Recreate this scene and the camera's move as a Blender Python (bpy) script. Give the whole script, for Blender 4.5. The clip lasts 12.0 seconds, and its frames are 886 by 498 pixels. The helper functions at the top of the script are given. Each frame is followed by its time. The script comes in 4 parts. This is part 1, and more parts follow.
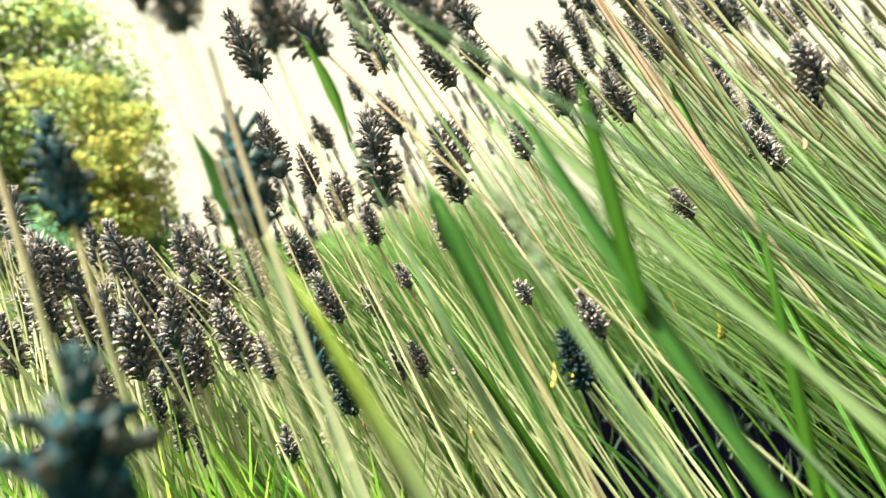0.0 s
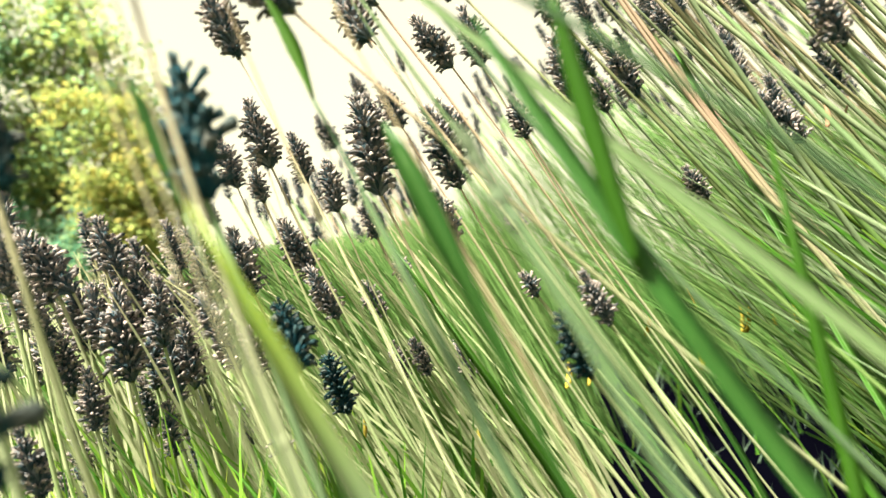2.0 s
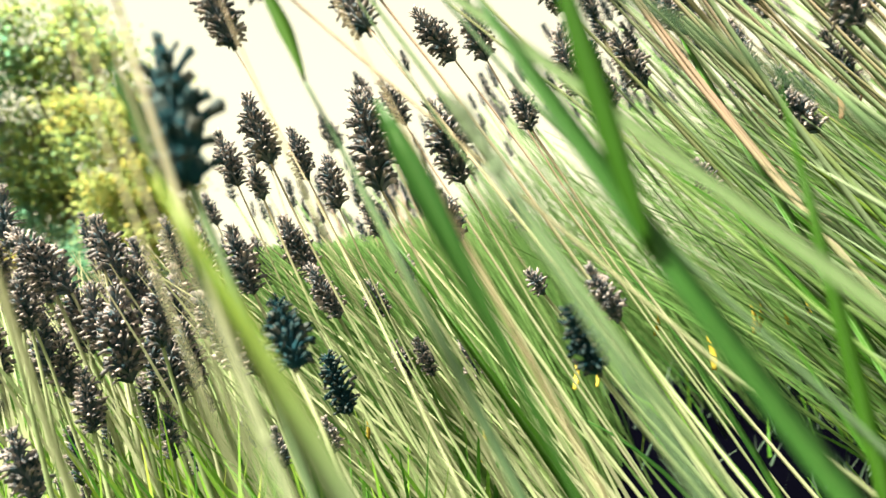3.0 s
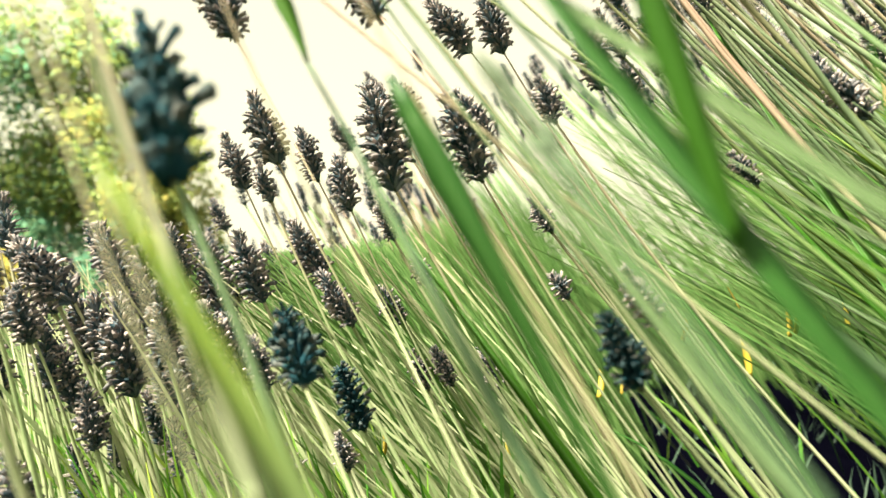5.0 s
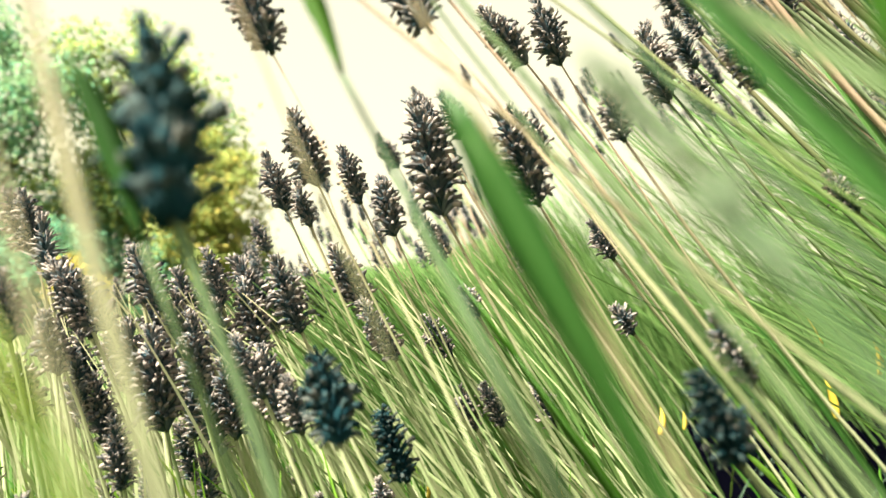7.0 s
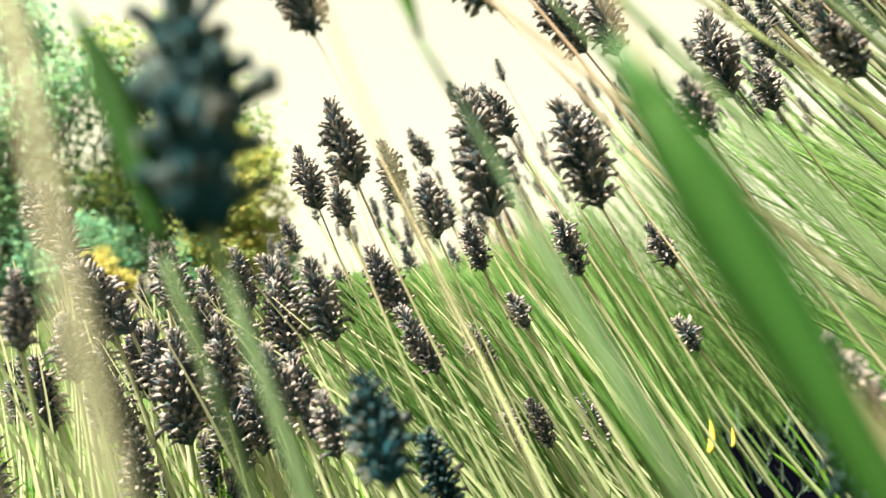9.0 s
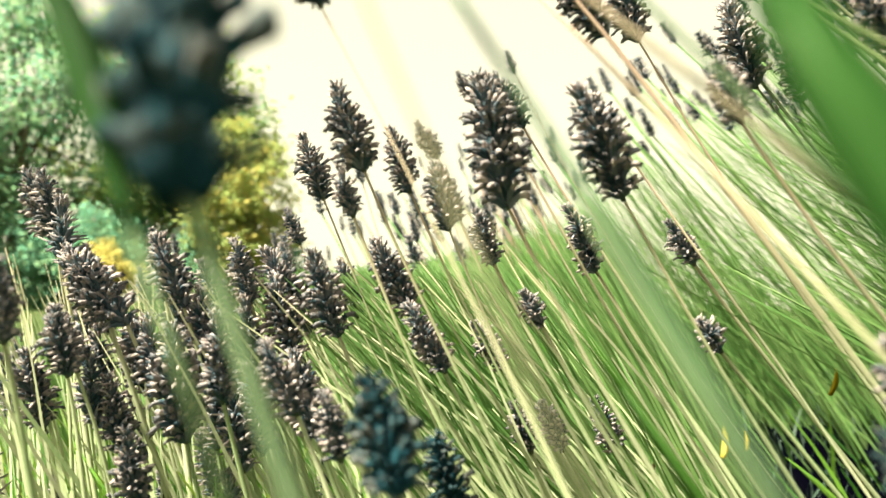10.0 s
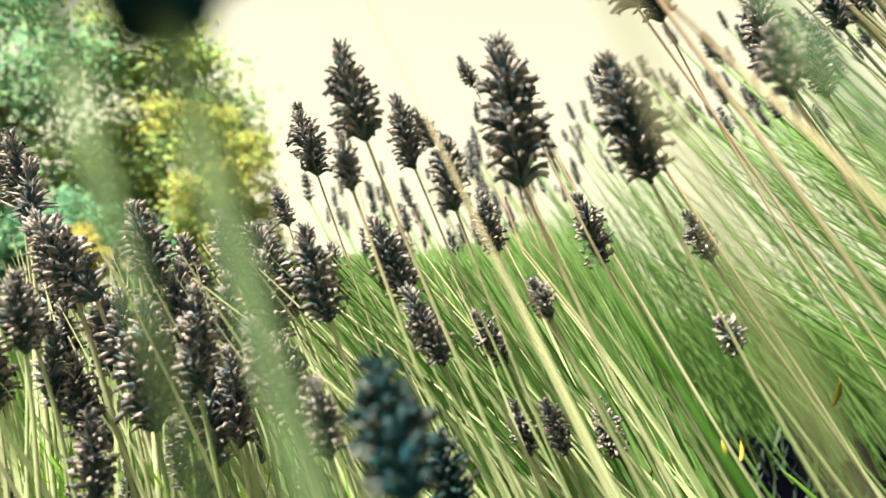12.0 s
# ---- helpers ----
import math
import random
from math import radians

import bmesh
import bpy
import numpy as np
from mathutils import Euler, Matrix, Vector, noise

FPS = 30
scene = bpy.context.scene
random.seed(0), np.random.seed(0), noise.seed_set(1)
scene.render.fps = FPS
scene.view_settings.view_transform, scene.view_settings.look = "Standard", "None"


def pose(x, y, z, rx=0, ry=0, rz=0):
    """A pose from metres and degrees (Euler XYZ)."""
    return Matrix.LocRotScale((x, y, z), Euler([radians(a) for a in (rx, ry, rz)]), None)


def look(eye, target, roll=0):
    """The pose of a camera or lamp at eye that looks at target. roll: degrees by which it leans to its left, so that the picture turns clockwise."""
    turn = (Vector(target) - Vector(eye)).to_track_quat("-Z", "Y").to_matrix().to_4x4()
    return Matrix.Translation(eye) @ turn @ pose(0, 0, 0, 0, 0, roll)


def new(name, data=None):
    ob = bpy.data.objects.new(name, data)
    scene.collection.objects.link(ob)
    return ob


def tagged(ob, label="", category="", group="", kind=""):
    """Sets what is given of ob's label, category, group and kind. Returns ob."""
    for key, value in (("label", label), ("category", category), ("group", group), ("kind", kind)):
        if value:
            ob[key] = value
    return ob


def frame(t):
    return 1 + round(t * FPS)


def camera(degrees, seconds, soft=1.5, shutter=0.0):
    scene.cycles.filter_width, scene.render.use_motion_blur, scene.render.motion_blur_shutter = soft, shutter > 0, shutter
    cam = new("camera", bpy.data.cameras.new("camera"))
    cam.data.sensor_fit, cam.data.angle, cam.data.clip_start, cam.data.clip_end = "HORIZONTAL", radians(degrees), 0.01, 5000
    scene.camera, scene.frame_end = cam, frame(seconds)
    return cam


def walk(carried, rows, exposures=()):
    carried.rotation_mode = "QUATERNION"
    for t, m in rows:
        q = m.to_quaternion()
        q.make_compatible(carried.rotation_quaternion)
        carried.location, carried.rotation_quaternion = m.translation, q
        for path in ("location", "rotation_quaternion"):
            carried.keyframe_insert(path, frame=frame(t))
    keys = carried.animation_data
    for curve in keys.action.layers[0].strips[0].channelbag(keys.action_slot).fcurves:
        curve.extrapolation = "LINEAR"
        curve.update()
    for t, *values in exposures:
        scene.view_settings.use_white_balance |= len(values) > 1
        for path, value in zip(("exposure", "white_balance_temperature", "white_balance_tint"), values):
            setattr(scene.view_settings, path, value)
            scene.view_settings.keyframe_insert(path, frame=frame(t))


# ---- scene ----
cam = camera(71.0, 12.0)
METRES, EYE, TILT, LEAN, TURN = 0.15, 0.24, 2.5, 0.0, 0.0
ROWS = [
    (0.0, 0.0, 0.0, 0.0, 0.0, 0.0, -0.0),
    (0.5, 0.0265, 0.0379, -0.024, 0.53, 0.44, 0.27),
    (1.0, 0.0454, 0.0671, -0.047, 0.93, 0.69, 0.56),
    (1.5, 0.0604, 0.0963, -0.0634, 1.23, 0.8, 0.88),
    (2.0, 0.076, 0.1296, -0.0762, 1.82, 0.91, 1.14),
    (2.5, 0.0846, 0.1561, -0.0865, 2.23, 1.0, 1.27),
    (3.0, 0.0874, 0.1834, -0.0994, 2.48, 1.23, 1.41),
    (5.0, 0.0673, 0.3126, -0.0982, 3.8, 1.63, 2.17),
    (5.5, 0.0611, 0.3563, -0.0918, 4.84, 1.86, 2.01),
    (6.0, 0.0533, 0.402, -0.0827, 5.94, 2.35, 2.06),
    (6.5, 0.0443, 0.4466, -0.0651, 6.79, 2.78, 1.8),
    (7.0, 0.0357, 0.4883, -0.045, 7.91, 3.05, 1.49),
    (9.0, -0.0623, 0.6406, -0.0195, 9.86, 2.99, 0.58),
    (9.5, -0.08, 0.682, -0.0258, 10.15, 2.65, 0.26),
    (10.0, -0.0973, 0.7292, -0.0247, 10.17, 2.68, -0.26),
    (10.5, -0.1189, 0.7698, -0.0244, 10.16, 2.96, -0.63),
    (11.0, -0.1405, 0.798, -0.0305, 9.68, 2.78, -0.86),
    (11.5, -0.1621, 0.8269, -0.0385, 8.89, 2.41, -1.6),
    (12.0, -0.1775, 0.8654, -0.0695, 8.5, 2.72, -2.63),
]
walk(cam, [(t, pose(0, 0, EYE, TILT, LEAN, TURN) @ pose(METRES * x, METRES * y, METRES * z, 90 + pitch, roll, yaw)) for t, x, y, z, yaw, pitch, roll in ROWS],
     exposures=[(0.0, 2.42, 6500, 8.5), (6.0, 2.38, 6500, 8.5), (10.6, 2.38, 6500, 8.5), (12.0, 2.24, 6500, 8.5)])

# thin-lens focus of a phone held close to the plants
cam.data.dof.use_dof = True
cam.data.dof.focus_distance = 0.34
cam.data.dof.aperture_fstop = 9.0

# ---- light ----
SUN_TURN, SUN_UP = -122.0, 57.0          # the sun's bearing from straight ahead (minus: left) and its height
world = bpy.data.worlds.new("hazy_sky")
scene.world = world
world.use_nodes = True
wn, wl = world.node_tree.nodes, world.node_tree.links
wn.clear()
sky = wn.new("ShaderNodeTexSky")
sky.sky_type = "NISHITA"
sky.sun_disc = False
sky.sun_elevation = radians(SUN_UP)
sky.sun_rotation = radians(SUN_TURN)
sky.dust_density = 4.0
scaled = wn.new("ShaderNodeVectorMath")
scaled.operation = "SCALE"
scaled.inputs["Scale"].default_value = 0.11
cloud = wn.new("ShaderNodeMix")
cloud.data_type = "RGBA"
# haze lies thick along the horizon and thins overhead
way = wn.new("ShaderNodeTexCoord")
split = wn.new("ShaderNodeSeparateXYZ")
thin = wn.new("ShaderNodeMapRange")
thin.inputs["From Min"].default_value, thin.inputs["From Max"].default_value = 0.25, 0.95
thin.inputs["To Min"].default_value, thin.inputs["To Max"].default_value = 0.93, 0.40
wl.new(way.outputs["Generated"], split.inputs[0])
wl.new(split.outputs["Z"], thin.inputs["Value"])
wl.new(thin.outputs["Result"], cloud.inputs["Factor"])
cloud.inputs["B"].default_value = (1.0, 0.94, 0.63, 1)
back = wn.new("ShaderNodeBackground")
back.inputs["Strength"].default_value = 0.28
wout = wn.new("ShaderNodeOutputWorld")
wl.new(sky.outputs["Color"], scaled.inputs[0])
wl.new(scaled.outputs["Vector"], cloud.inputs["A"])
wl.new(cloud.outputs["Result"], back.inputs["Color"])
wl.new(back.outputs["Background"], wout.inputs["Surface"])

sun_data = bpy.data.lights.new("sun", "SUN")
sun_data.energy = 5.0
sun_data.angle = radians(9)
sun_data.color = (1.0, 0.95, 0.73)
sun = new("sun", sun_data)
sun_dir = Vector((math.sin(radians(SUN_TURN)) * math.cos(radians(SUN_UP)),
                  math.cos(radians(SUN_TURN)) * math.cos(radians(SUN_UP)), math.sin(radians(SUN_UP))))
sun.matrix_world = look(sun_dir * 20, (0, 0, 0))


# ---- materials ----


def material(name, stops, rough=0.6, scale=60.0, stretch=(1, 1, 1), see_through=0.0, bump=0.2, fine=600.0, spread=1.0, metal=0.0):
    """stops: colours along a ramp that noise and each object's own random number run through."""
    m = bpy.data.materials.new(name)
    m.use_nodes = True
    n, l = m.node_tree.nodes, m.node_tree.links
    n.clear()
    out = n.new("ShaderNodeOutputMaterial")
    bsdf = n.new("ShaderNodeBsdfPrincipled")
    bsdf.inputs["Roughness"].default_value = rough
    bsdf.inputs["Metallic"].default_value = metal
    bsdf.inputs["Specular IOR Level"].default_value = 0.3
    tc = n.new("ShaderNodeTexCoord")
    mp = n.new("ShaderNodeMapping")
    mp.inputs["Scale"].default_value = stretch
    l.new(tc.outputs["Object"], mp.inputs["Vector"])
    big, small = n.new("ShaderNodeTexNoise"), n.new("ShaderNodeTexNoise")
    big.inputs["Scale"].default_value, small.inputs["Scale"].default_value = scale, fine
    big.inputs["Detail"].default_value = 4
    for tex in (big, small):
        l.new(mp.outputs["Vector"], tex.inputs["Vector"])
    info, geo = n.new("ShaderNodeObjectInfo"), n.new("ShaderNodeNewGeometry")
    own = n.new("ShaderNodeMath")
    own.operation = "ADD"
    l.new(info.outputs["Random"], own.inputs[0])
    l.new(geo.outputs["Random Per Island"], own.inputs[1])
    frac = n.new("ShaderNodeMath")
    frac.operation = "FRACT"
    l.new(own.outputs[0], frac.inputs[0])
    mix1, mix2 = n.new("ShaderNodeMix"), n.new("ShaderNodeMix")
    mix1.inputs["Factor"].default_value = 0.45 / max(spread, 0.01) if spread > 1 else 0.5
    mix2.inputs["Factor"].default_value = 0.25
    l.new(frac.outputs[0], mix1.inputs["A"])
    l.new(big.outputs["Fac"], mix1.inputs["B"])
    l.new(mix1.outputs["Result"], mix2.inputs["A"])
    l.new(small.outputs["Fac"], mix2.inputs["B"])
    ramp = n.new("ShaderNodeValToRGB")
    el = ramp.color_ramp.elements
    while len(el) < len(stops):
        el.new(0.5)
    for i, c in enumerate(stops):
        el[i].position = 0.15 + 0.7 * i / max(1, len(stops) - 1)
        el[i].color = (*c, 1)
    l.new(mix2.outputs["Result"], ramp.inputs["Fac"])
    l.new(ramp.outputs["Color"], bsdf.inputs["Base Color"])
    if bump:
        bp = n.new("ShaderNodeBump")
        bp.inputs["Strength"].default_value = bump
        bp.inputs["Distance"].default_value = 0.0004
        l.new(small.outputs["Fac"], bp.inputs["Height"])
        l.new(bp.outputs["Normal"], bsdf.inputs["Normal"])
    shader = bsdf.outputs["BSDF"]
    if see_through:
        tr, ms = n.new("ShaderNodeBsdfTranslucent"), n.new("ShaderNodeMixShader")
        l.new(ramp.outputs["Color"], tr.inputs["Color"])
        ms.inputs["Fac"].default_value = see_through
        l.new(shader, ms.inputs[1])
        l.new(tr.outputs["BSDF"], ms.inputs[2])
        shader = ms.outputs["Shader"]
    l.new(shader, out.inputs["Surface"])
    return m


def tan_tip(m, low, high, tone):
    """Stems dry to a pinkish tan towards their tips, between these heights over their foot."""
    n, l = m.node_tree.nodes, m.node_tree.links
    bsdf = next(x for x in n if x.type == "BSDF_PRINCIPLED")
    ramp = next(x for x in n if x.type == "VALTORGB")
    tc = next(x for x in n if x.type == "TEX_COORD")
    split, height, mix = n.new("ShaderNodeSeparateXYZ"), n.new("ShaderNodeMapRange"), n.new("ShaderNodeMix")
    height.inputs["From Min"].default_value, height.inputs["From Max"].default_value = low, high
    mix.data_type = "RGBA"
    mix.inputs["B"].default_value = (*tone, 1)
    l.new(tc.outputs["Object"], split.inputs[0])
    l.new(split.outputs["Z"], height.inputs["Value"])
    l.new(height.outputs["Result"], mix.inputs["Factor"])
    l.new(ramp.outputs["Color"], mix.inputs["A"])
    l.new(mix.outputs["Result"], bsdf.inputs["Base Color"])


STEM = material("lavender_stem", [(0.17, 0.265, 0.105), (0.32, 0.385, 0.20), (0.46, 0.485, 0.305), (0.59, 0.57, 0.42)], 0.6, 40, (1, 1, 0.15), 0.25, 0.3, 900)
GREEN_STEM = material("green_stem", [(0.068, 0.150, 0.036), (0.15, 0.235, 0.078), (0.27, 0.33, 0.145)], 0.6, 40, (1, 1, 0.15), 0.3, 0.3, 900)
PALE_SAGE = material("pale_sage_stem", [(0.11, 0.18, 0.090), (0.19, 0.26, 0.145), (0.31, 0.36, 0.23)], 0.6, 40, (1, 1, 0.15), 0.25, 0.3, 900)
tan_tip(STEM, 0.20, 0.31, (0.52, 0.365, 0.29))
tan_tip(GREEN_STEM, 0.25, 0.42, (0.46, 0.36, 0.27))
tan_tip(PALE_SAGE, 0.33, 0.55, (0.46, 0.40, 0.29))
SAGE = material("sage_stalk", [(0.058, 0.098, 0.044), (0.092, 0.138, 0.064), (0.14, 0.185, 0.095)], 0.65, 60, (1, 1, 0.2), 0.15, 0.3, 900)
CREAM_STEM = material("cream_stem", [(0.22, 0.27, 0.15), (0.29, 0.34, 0.20), (0.37, 0.41, 0.26)], 0.6, 60, (1, 1, 0.2), 0.2, 0.3, 900)
SHEATH = material("sage_sheath", [(0.11, 0.165, 0.085), (0.17, 0.225, 0.12), (0.25, 0.295, 0.175)], 0.55, 40, (1, 1, 0.1), 0.3, 0.3, 700)
tan_tip(CREAM_STEM, 0.20, 0.27, (0.43, 0.36, 0.265))
tan_tip(SHEATH, 0.202, 0.226, (0.21, 0.295, 0.035))
LIME_BLADE = material("yellow_green_blade", [(0.11, 0.20, 0.03), (0.17, 0.26, 0.04), (0.25, 0.31, 0.08)], 0.5, 40, (1, 1, 0.1), 0.4, 0.3, 700)
GREY_STALK = material("grey_green_stalk", [(0.03, 0.07, 0.036), (0.06, 0.11, 0.056), (0.11, 0.16, 0.09)], 0.6, 60, (1, 1, 0.2), 0.15, 0.3, 900)
CALYX = material("calyx", [(0.003, 0.020, 0.030), (0.048, 0.082, 0.104), (0.165, 0.185, 0.215), (0.33, 0.33, 0.35)], 0.9, 180, (1, 1, 0.5), 0.12, 0.6, 1800)
LIP = material("calyx_lip", [(0.012, 0.028, 0.040), (0.165, 0.158, 0.172), (0.40, 0.335, 0.325), (0.65, 0.525, 0.475)], 0.9, 300, (1, 1, 1), 0.15, 0.4, 1800)
# calyx and lip again with shade put into the colour, for backlit spikes
SHADED_CALYX = material("shaded_calyx", [(0.003, 0.020, 0.031), (0.009, 0.042, 0.058), (0.028, 0.072, 0.086)], 0.85, 180, (1, 1, 0.5), 0.08, 0.5, 1800)
SHADED_LIP = material("shaded_calyx_mouth", [(0.005, 0.026, 0.036), (0.036, 0.064, 0.071), (0.19, 0.165, 0.15)], 0.9, 200, (1, 1, 1), 0.12, 0.4, 1800)
for m in (SHADED_CALYX, SHADED_LIP, CALYX, LIP, SAGE, GREY_STALK, STEM, GREEN_STEM, PALE_SAGE):
    next(x for x in m.node_tree.nodes if x.type == "BSDF_PRINCIPLED").inputs["Specular IOR Level"].default_value = 0.08
SEED = material("seed_head", [(0.04, 0.065, 0.035), (0.07, 0.10, 0.055), (0.11, 0.14, 0.08)], 0.7, 150, (1, 1, 1), 0.1, 0.3, 900)
TAN_STEM = material("tan_stem", [(0.16, 0.19, 0.09), (0.28, 0.24, 0.14), (0.40, 0.31, 0.21)], 0.6, 40, (1, 1, 0.15), 0.1, 0.3, 900)
RACHIS = material("rachis", [(0.05, 0.07, 0.05), (0.11, 0.12, 0.08)], 0.7, 150)
BLADE = material("grass_blade", [(0.020, 0.085, 0.015), (0.036, 0.128, 0.022), (0.064, 0.18, 0.036)], 0.5, 25, (1, 1, 0.06), 0.45, 0.5, 700)
MID_BLADE = material("mid_green_blade", [(0.036, 0.13, 0.010), (0.060, 0.18, 0.016), (0.11, 0.24, 0.030)], 0.5, 25, (1, 1, 0.06), 0.45, 0.4, 700)
RIB = material("grass_midrib", [(0.05, 0.14, 0.025), (0.10, 0.21, 0.05)], 0.5, 25, (1, 1, 0.06), 0.3, 0.2, 700)
SWARD = material("grass", [(0.018, 0.085, 0.010), (0.065, 0.205, 0.022), (0.18, 0.33, 0.040), (0.46, 0.49, 0.10)], 0.45, 8, (1, 1, 0.3), 0.35, 0.0, 300)
FIELD = material("distant_stems", [(0.040, 0.108, 0.025), (0.088, 0.190, 0.047), (0.150, 0.258, 0.078), (0.26, 0.345, 0.14)], 0.6, 6, (1, 1, 0.3), 0.25, 0.0, 300)
LAWN = material("lawn_grass", [(0.035, 0.07, 0.02), (0.06, 0.10, 0.03), (0.10, 0.11, 0.05)], 0.6, 1.5, (1, 1, 1), 0.3, 0.0, 30)
FOLIAGE = material("lavender_leaf", [(0.025, 0.055, 0.038), (0.055, 0.095, 0.065), (0.11, 0.15, 0.11)], 0.7, 12, (1, 1, 1), 0.2, 0.0, 300)
YELLOW = material("yellow_leaf", [(0.42, 0.40, 0.05), (0.56, 0.45, 0.06), (0.56, 0.32, 0.08)], 0.5, 60, (1, 1, 1), 0.35, 0.2, 500)
DEAD = material("dry_leaf", [(0.34, 0.20, 0.12), (0.45, 0.29, 0.19)], 0.7, 60, (1, 1, 1), 0.3, 0.4, 500)
BARK = material("bark", [(0.05, 0.04, 0.03), (0.11, 0.09, 0.06), (0.17, 0.14, 0.10)], 0.85, 3, (1, 1, 0.2), 0, 0.6, 20)
LEAF_LIME = material("lime_leaves", [(0.21, 0.30, 0.10), (0.30, 0.36, 0.12), (0.38, 0.40, 0.15)], 0.5, 0.8, (1, 1, 1), 0.6, 0, 6)
LEAF_GREEN = material("green_leaves", [(0.13, 0.27, 0.16), (0.21, 0.34, 0.19), (0.29, 0.39, 0.20)], 0.5, 0.8, (1, 1, 1), 0.65, 0, 6)
LEAF_DARK = material("dark_leaves", [(0.07, 0.21, 0.15), (0.14, 0.31, 0.205), (0.24, 0.40, 0.25)], 0.5, 0.8, (1, 1, 1), 0.65, 0, 6)
LEAF_GOLD = material("golden_leaves", [(0.36, 0.33, 0.09), (0.46, 0.40, 0.12), (0.52, 0.45, 0.16)], 0.5, 0.8, (1, 1, 1), 0.55, 0, 6)
for m in (LEAF_LIME, LEAF_GREEN, LEAF_DARK, LEAF_GOLD):
    next(x for x in m.node_tree.nodes if x.type == "BSDF_PRINCIPLED").inputs["Specular IOR Level"].default_value = 0.12
# near black and without sheen: the plants' shade is put into the soil colour
SOIL = material("shaded_soil_and_far_lawn", [(0.0004, 0.0004, 0.0014), (0.0008, 0.0008, 0.0022), (0.0025, 0.0024, 0.0036)], 0.95, 30, (1, 1, 1), 0, 0.8, 200)
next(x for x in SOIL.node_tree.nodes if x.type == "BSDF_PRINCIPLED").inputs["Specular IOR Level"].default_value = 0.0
# far from the bed the soil gives way to lawn
sn, sl = SOIL.node_tree.nodes, SOIL.node_tree.links
soil_bsdf = next(x for x in sn if x.type == "BSDF_PRINCIPLED")
soil_ramp = next(x for x in sn if x.type == "VALTORGB")
soil_tc = next(x for x in sn if x.type == "TEX_COORD")
dist = sn.new("ShaderNodeVectorMath")
dist.operation = "LENGTH"
lay = sn.new("ShaderNodeMapping")
lay.vector_type = "TEXTURE"
lay.inputs["Location"].default_value = (1.15, 1.55, 0)
lay.inputs["Rotation"].default_value = (0, 0, radians(40))
lay.inputs["Scale"].default_value = (2.6, 1.15, 1)
edge = sn.new("ShaderNodeTexNoise")
edge.inputs["Scale"].default_value = 3.0
edge.inputs["Detail"].default_value = 6
rough_edge = sn.new("ShaderNodeMath")
rough_edge.operation = "ADD"
sl.new(soil_tc.outputs["Object"], edge.inputs["Vector"])
sl.new(soil_tc.outputs["Object"], lay.inputs["Vector"])
reach = sn.new("ShaderNodeMapRange")
reach.inputs["From Min"].default_value, reach.inputs["From Max"].default_value = 1.42, 1.56
lawn_mix = sn.new("ShaderNodeMix")
lawn_mix.data_type = "RGBA"
lawn_tex = sn.new("ShaderNodeTexNoise")
lawn_tex.inputs["Scale"].default_value = 0.7
lawn_ramp = sn.new("ShaderNodeValToRGB")
lawn_ramp.color_ramp.elements[0].color = (0.035, 0.06, 0.02, 1)
lawn_ramp.color_ramp.elements[1].color = (0.075, 0.085, 0.04, 1)
sl.new(lay.outputs["Vector"], dist.inputs[0])
sl.new(dist.outputs["Value"], rough_edge.inputs[0])
sl.new(edge.outputs["Fac"], rough_edge.inputs[1])
sl.new(rough_edge.outputs[0], reach.inputs["Value"])
sl.new(soil_tc.outputs["Object"], lawn_tex.inputs["Vector"])
sl.new(lawn_tex.outputs["Fac"], lawn_ramp.inputs["Fac"])
sl.new(reach.outputs["Result"], lawn_mix.inputs["Factor"])
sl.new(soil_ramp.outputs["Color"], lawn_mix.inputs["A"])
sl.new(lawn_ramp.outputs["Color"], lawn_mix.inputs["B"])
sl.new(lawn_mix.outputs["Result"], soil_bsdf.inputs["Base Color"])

rng = random.Random(11)


# ---- mesh helpers ----


def mesh_of(name, verts, faces, mats, slots=None, smooth=True):
    me = bpy.data.meshes.new(name)
    me.from_pydata([tuple(v) for v in verts], [], faces)
    for m in mats:
        me.materials.append(m)
    if slots:
        me.polygons.foreach_set("material_index", slots)
    if smooth:
        me.polygons.foreach_set("use_smooth", [True] * len(me.polygons))
    me.update()
    return me


def piece(name, me, parent=None, m=None, label=""):
    ob = new(name, me)
    if parent:
        ob.parent = parent
    if m is not None:
        ob.matrix_basis = m
    return tagged(ob, label)


def tube(points, radii, sides=6, verts=None, faces=None, cap=True):
    """A tube along points, appended to verts and faces."""
    verts = [] if verts is None else verts
    faces = [] if faces is None else faces
    first = len(verts)
    pts = [Vector(p) for p in points]
    side = None
    for i, p in enumerate(pts):
        d = (pts[min(i + 1, len(pts) - 1)] - pts[max(i - 1, 0)]).normalized()
        if side is None:
            side = d.cross(Vector((0.3, 1, 0.1))).normalized()
        side = (side - d * side.dot(d)).normalized()
        other = d.cross(side)
        for k in range(sides):
            a = 2 * math.pi * k / sides
            verts.append(p + (side * math.cos(a) + other * math.sin(a)) * radii[i])
    for i in range(len(pts) - 1):
        for k in range(sides):
            a, b = first + i * sides + k, first + i * sides + (k + 1) % sides
            faces.append((a, b, b + sides, a + sides))
    if cap:
        faces.append(tuple(range(first + sides - 1, first - 1, -1)))
        last = first + (len(pts) - 1) * sides
        faces.append(tuple(range(last, last + sides)))
    return verts, faces


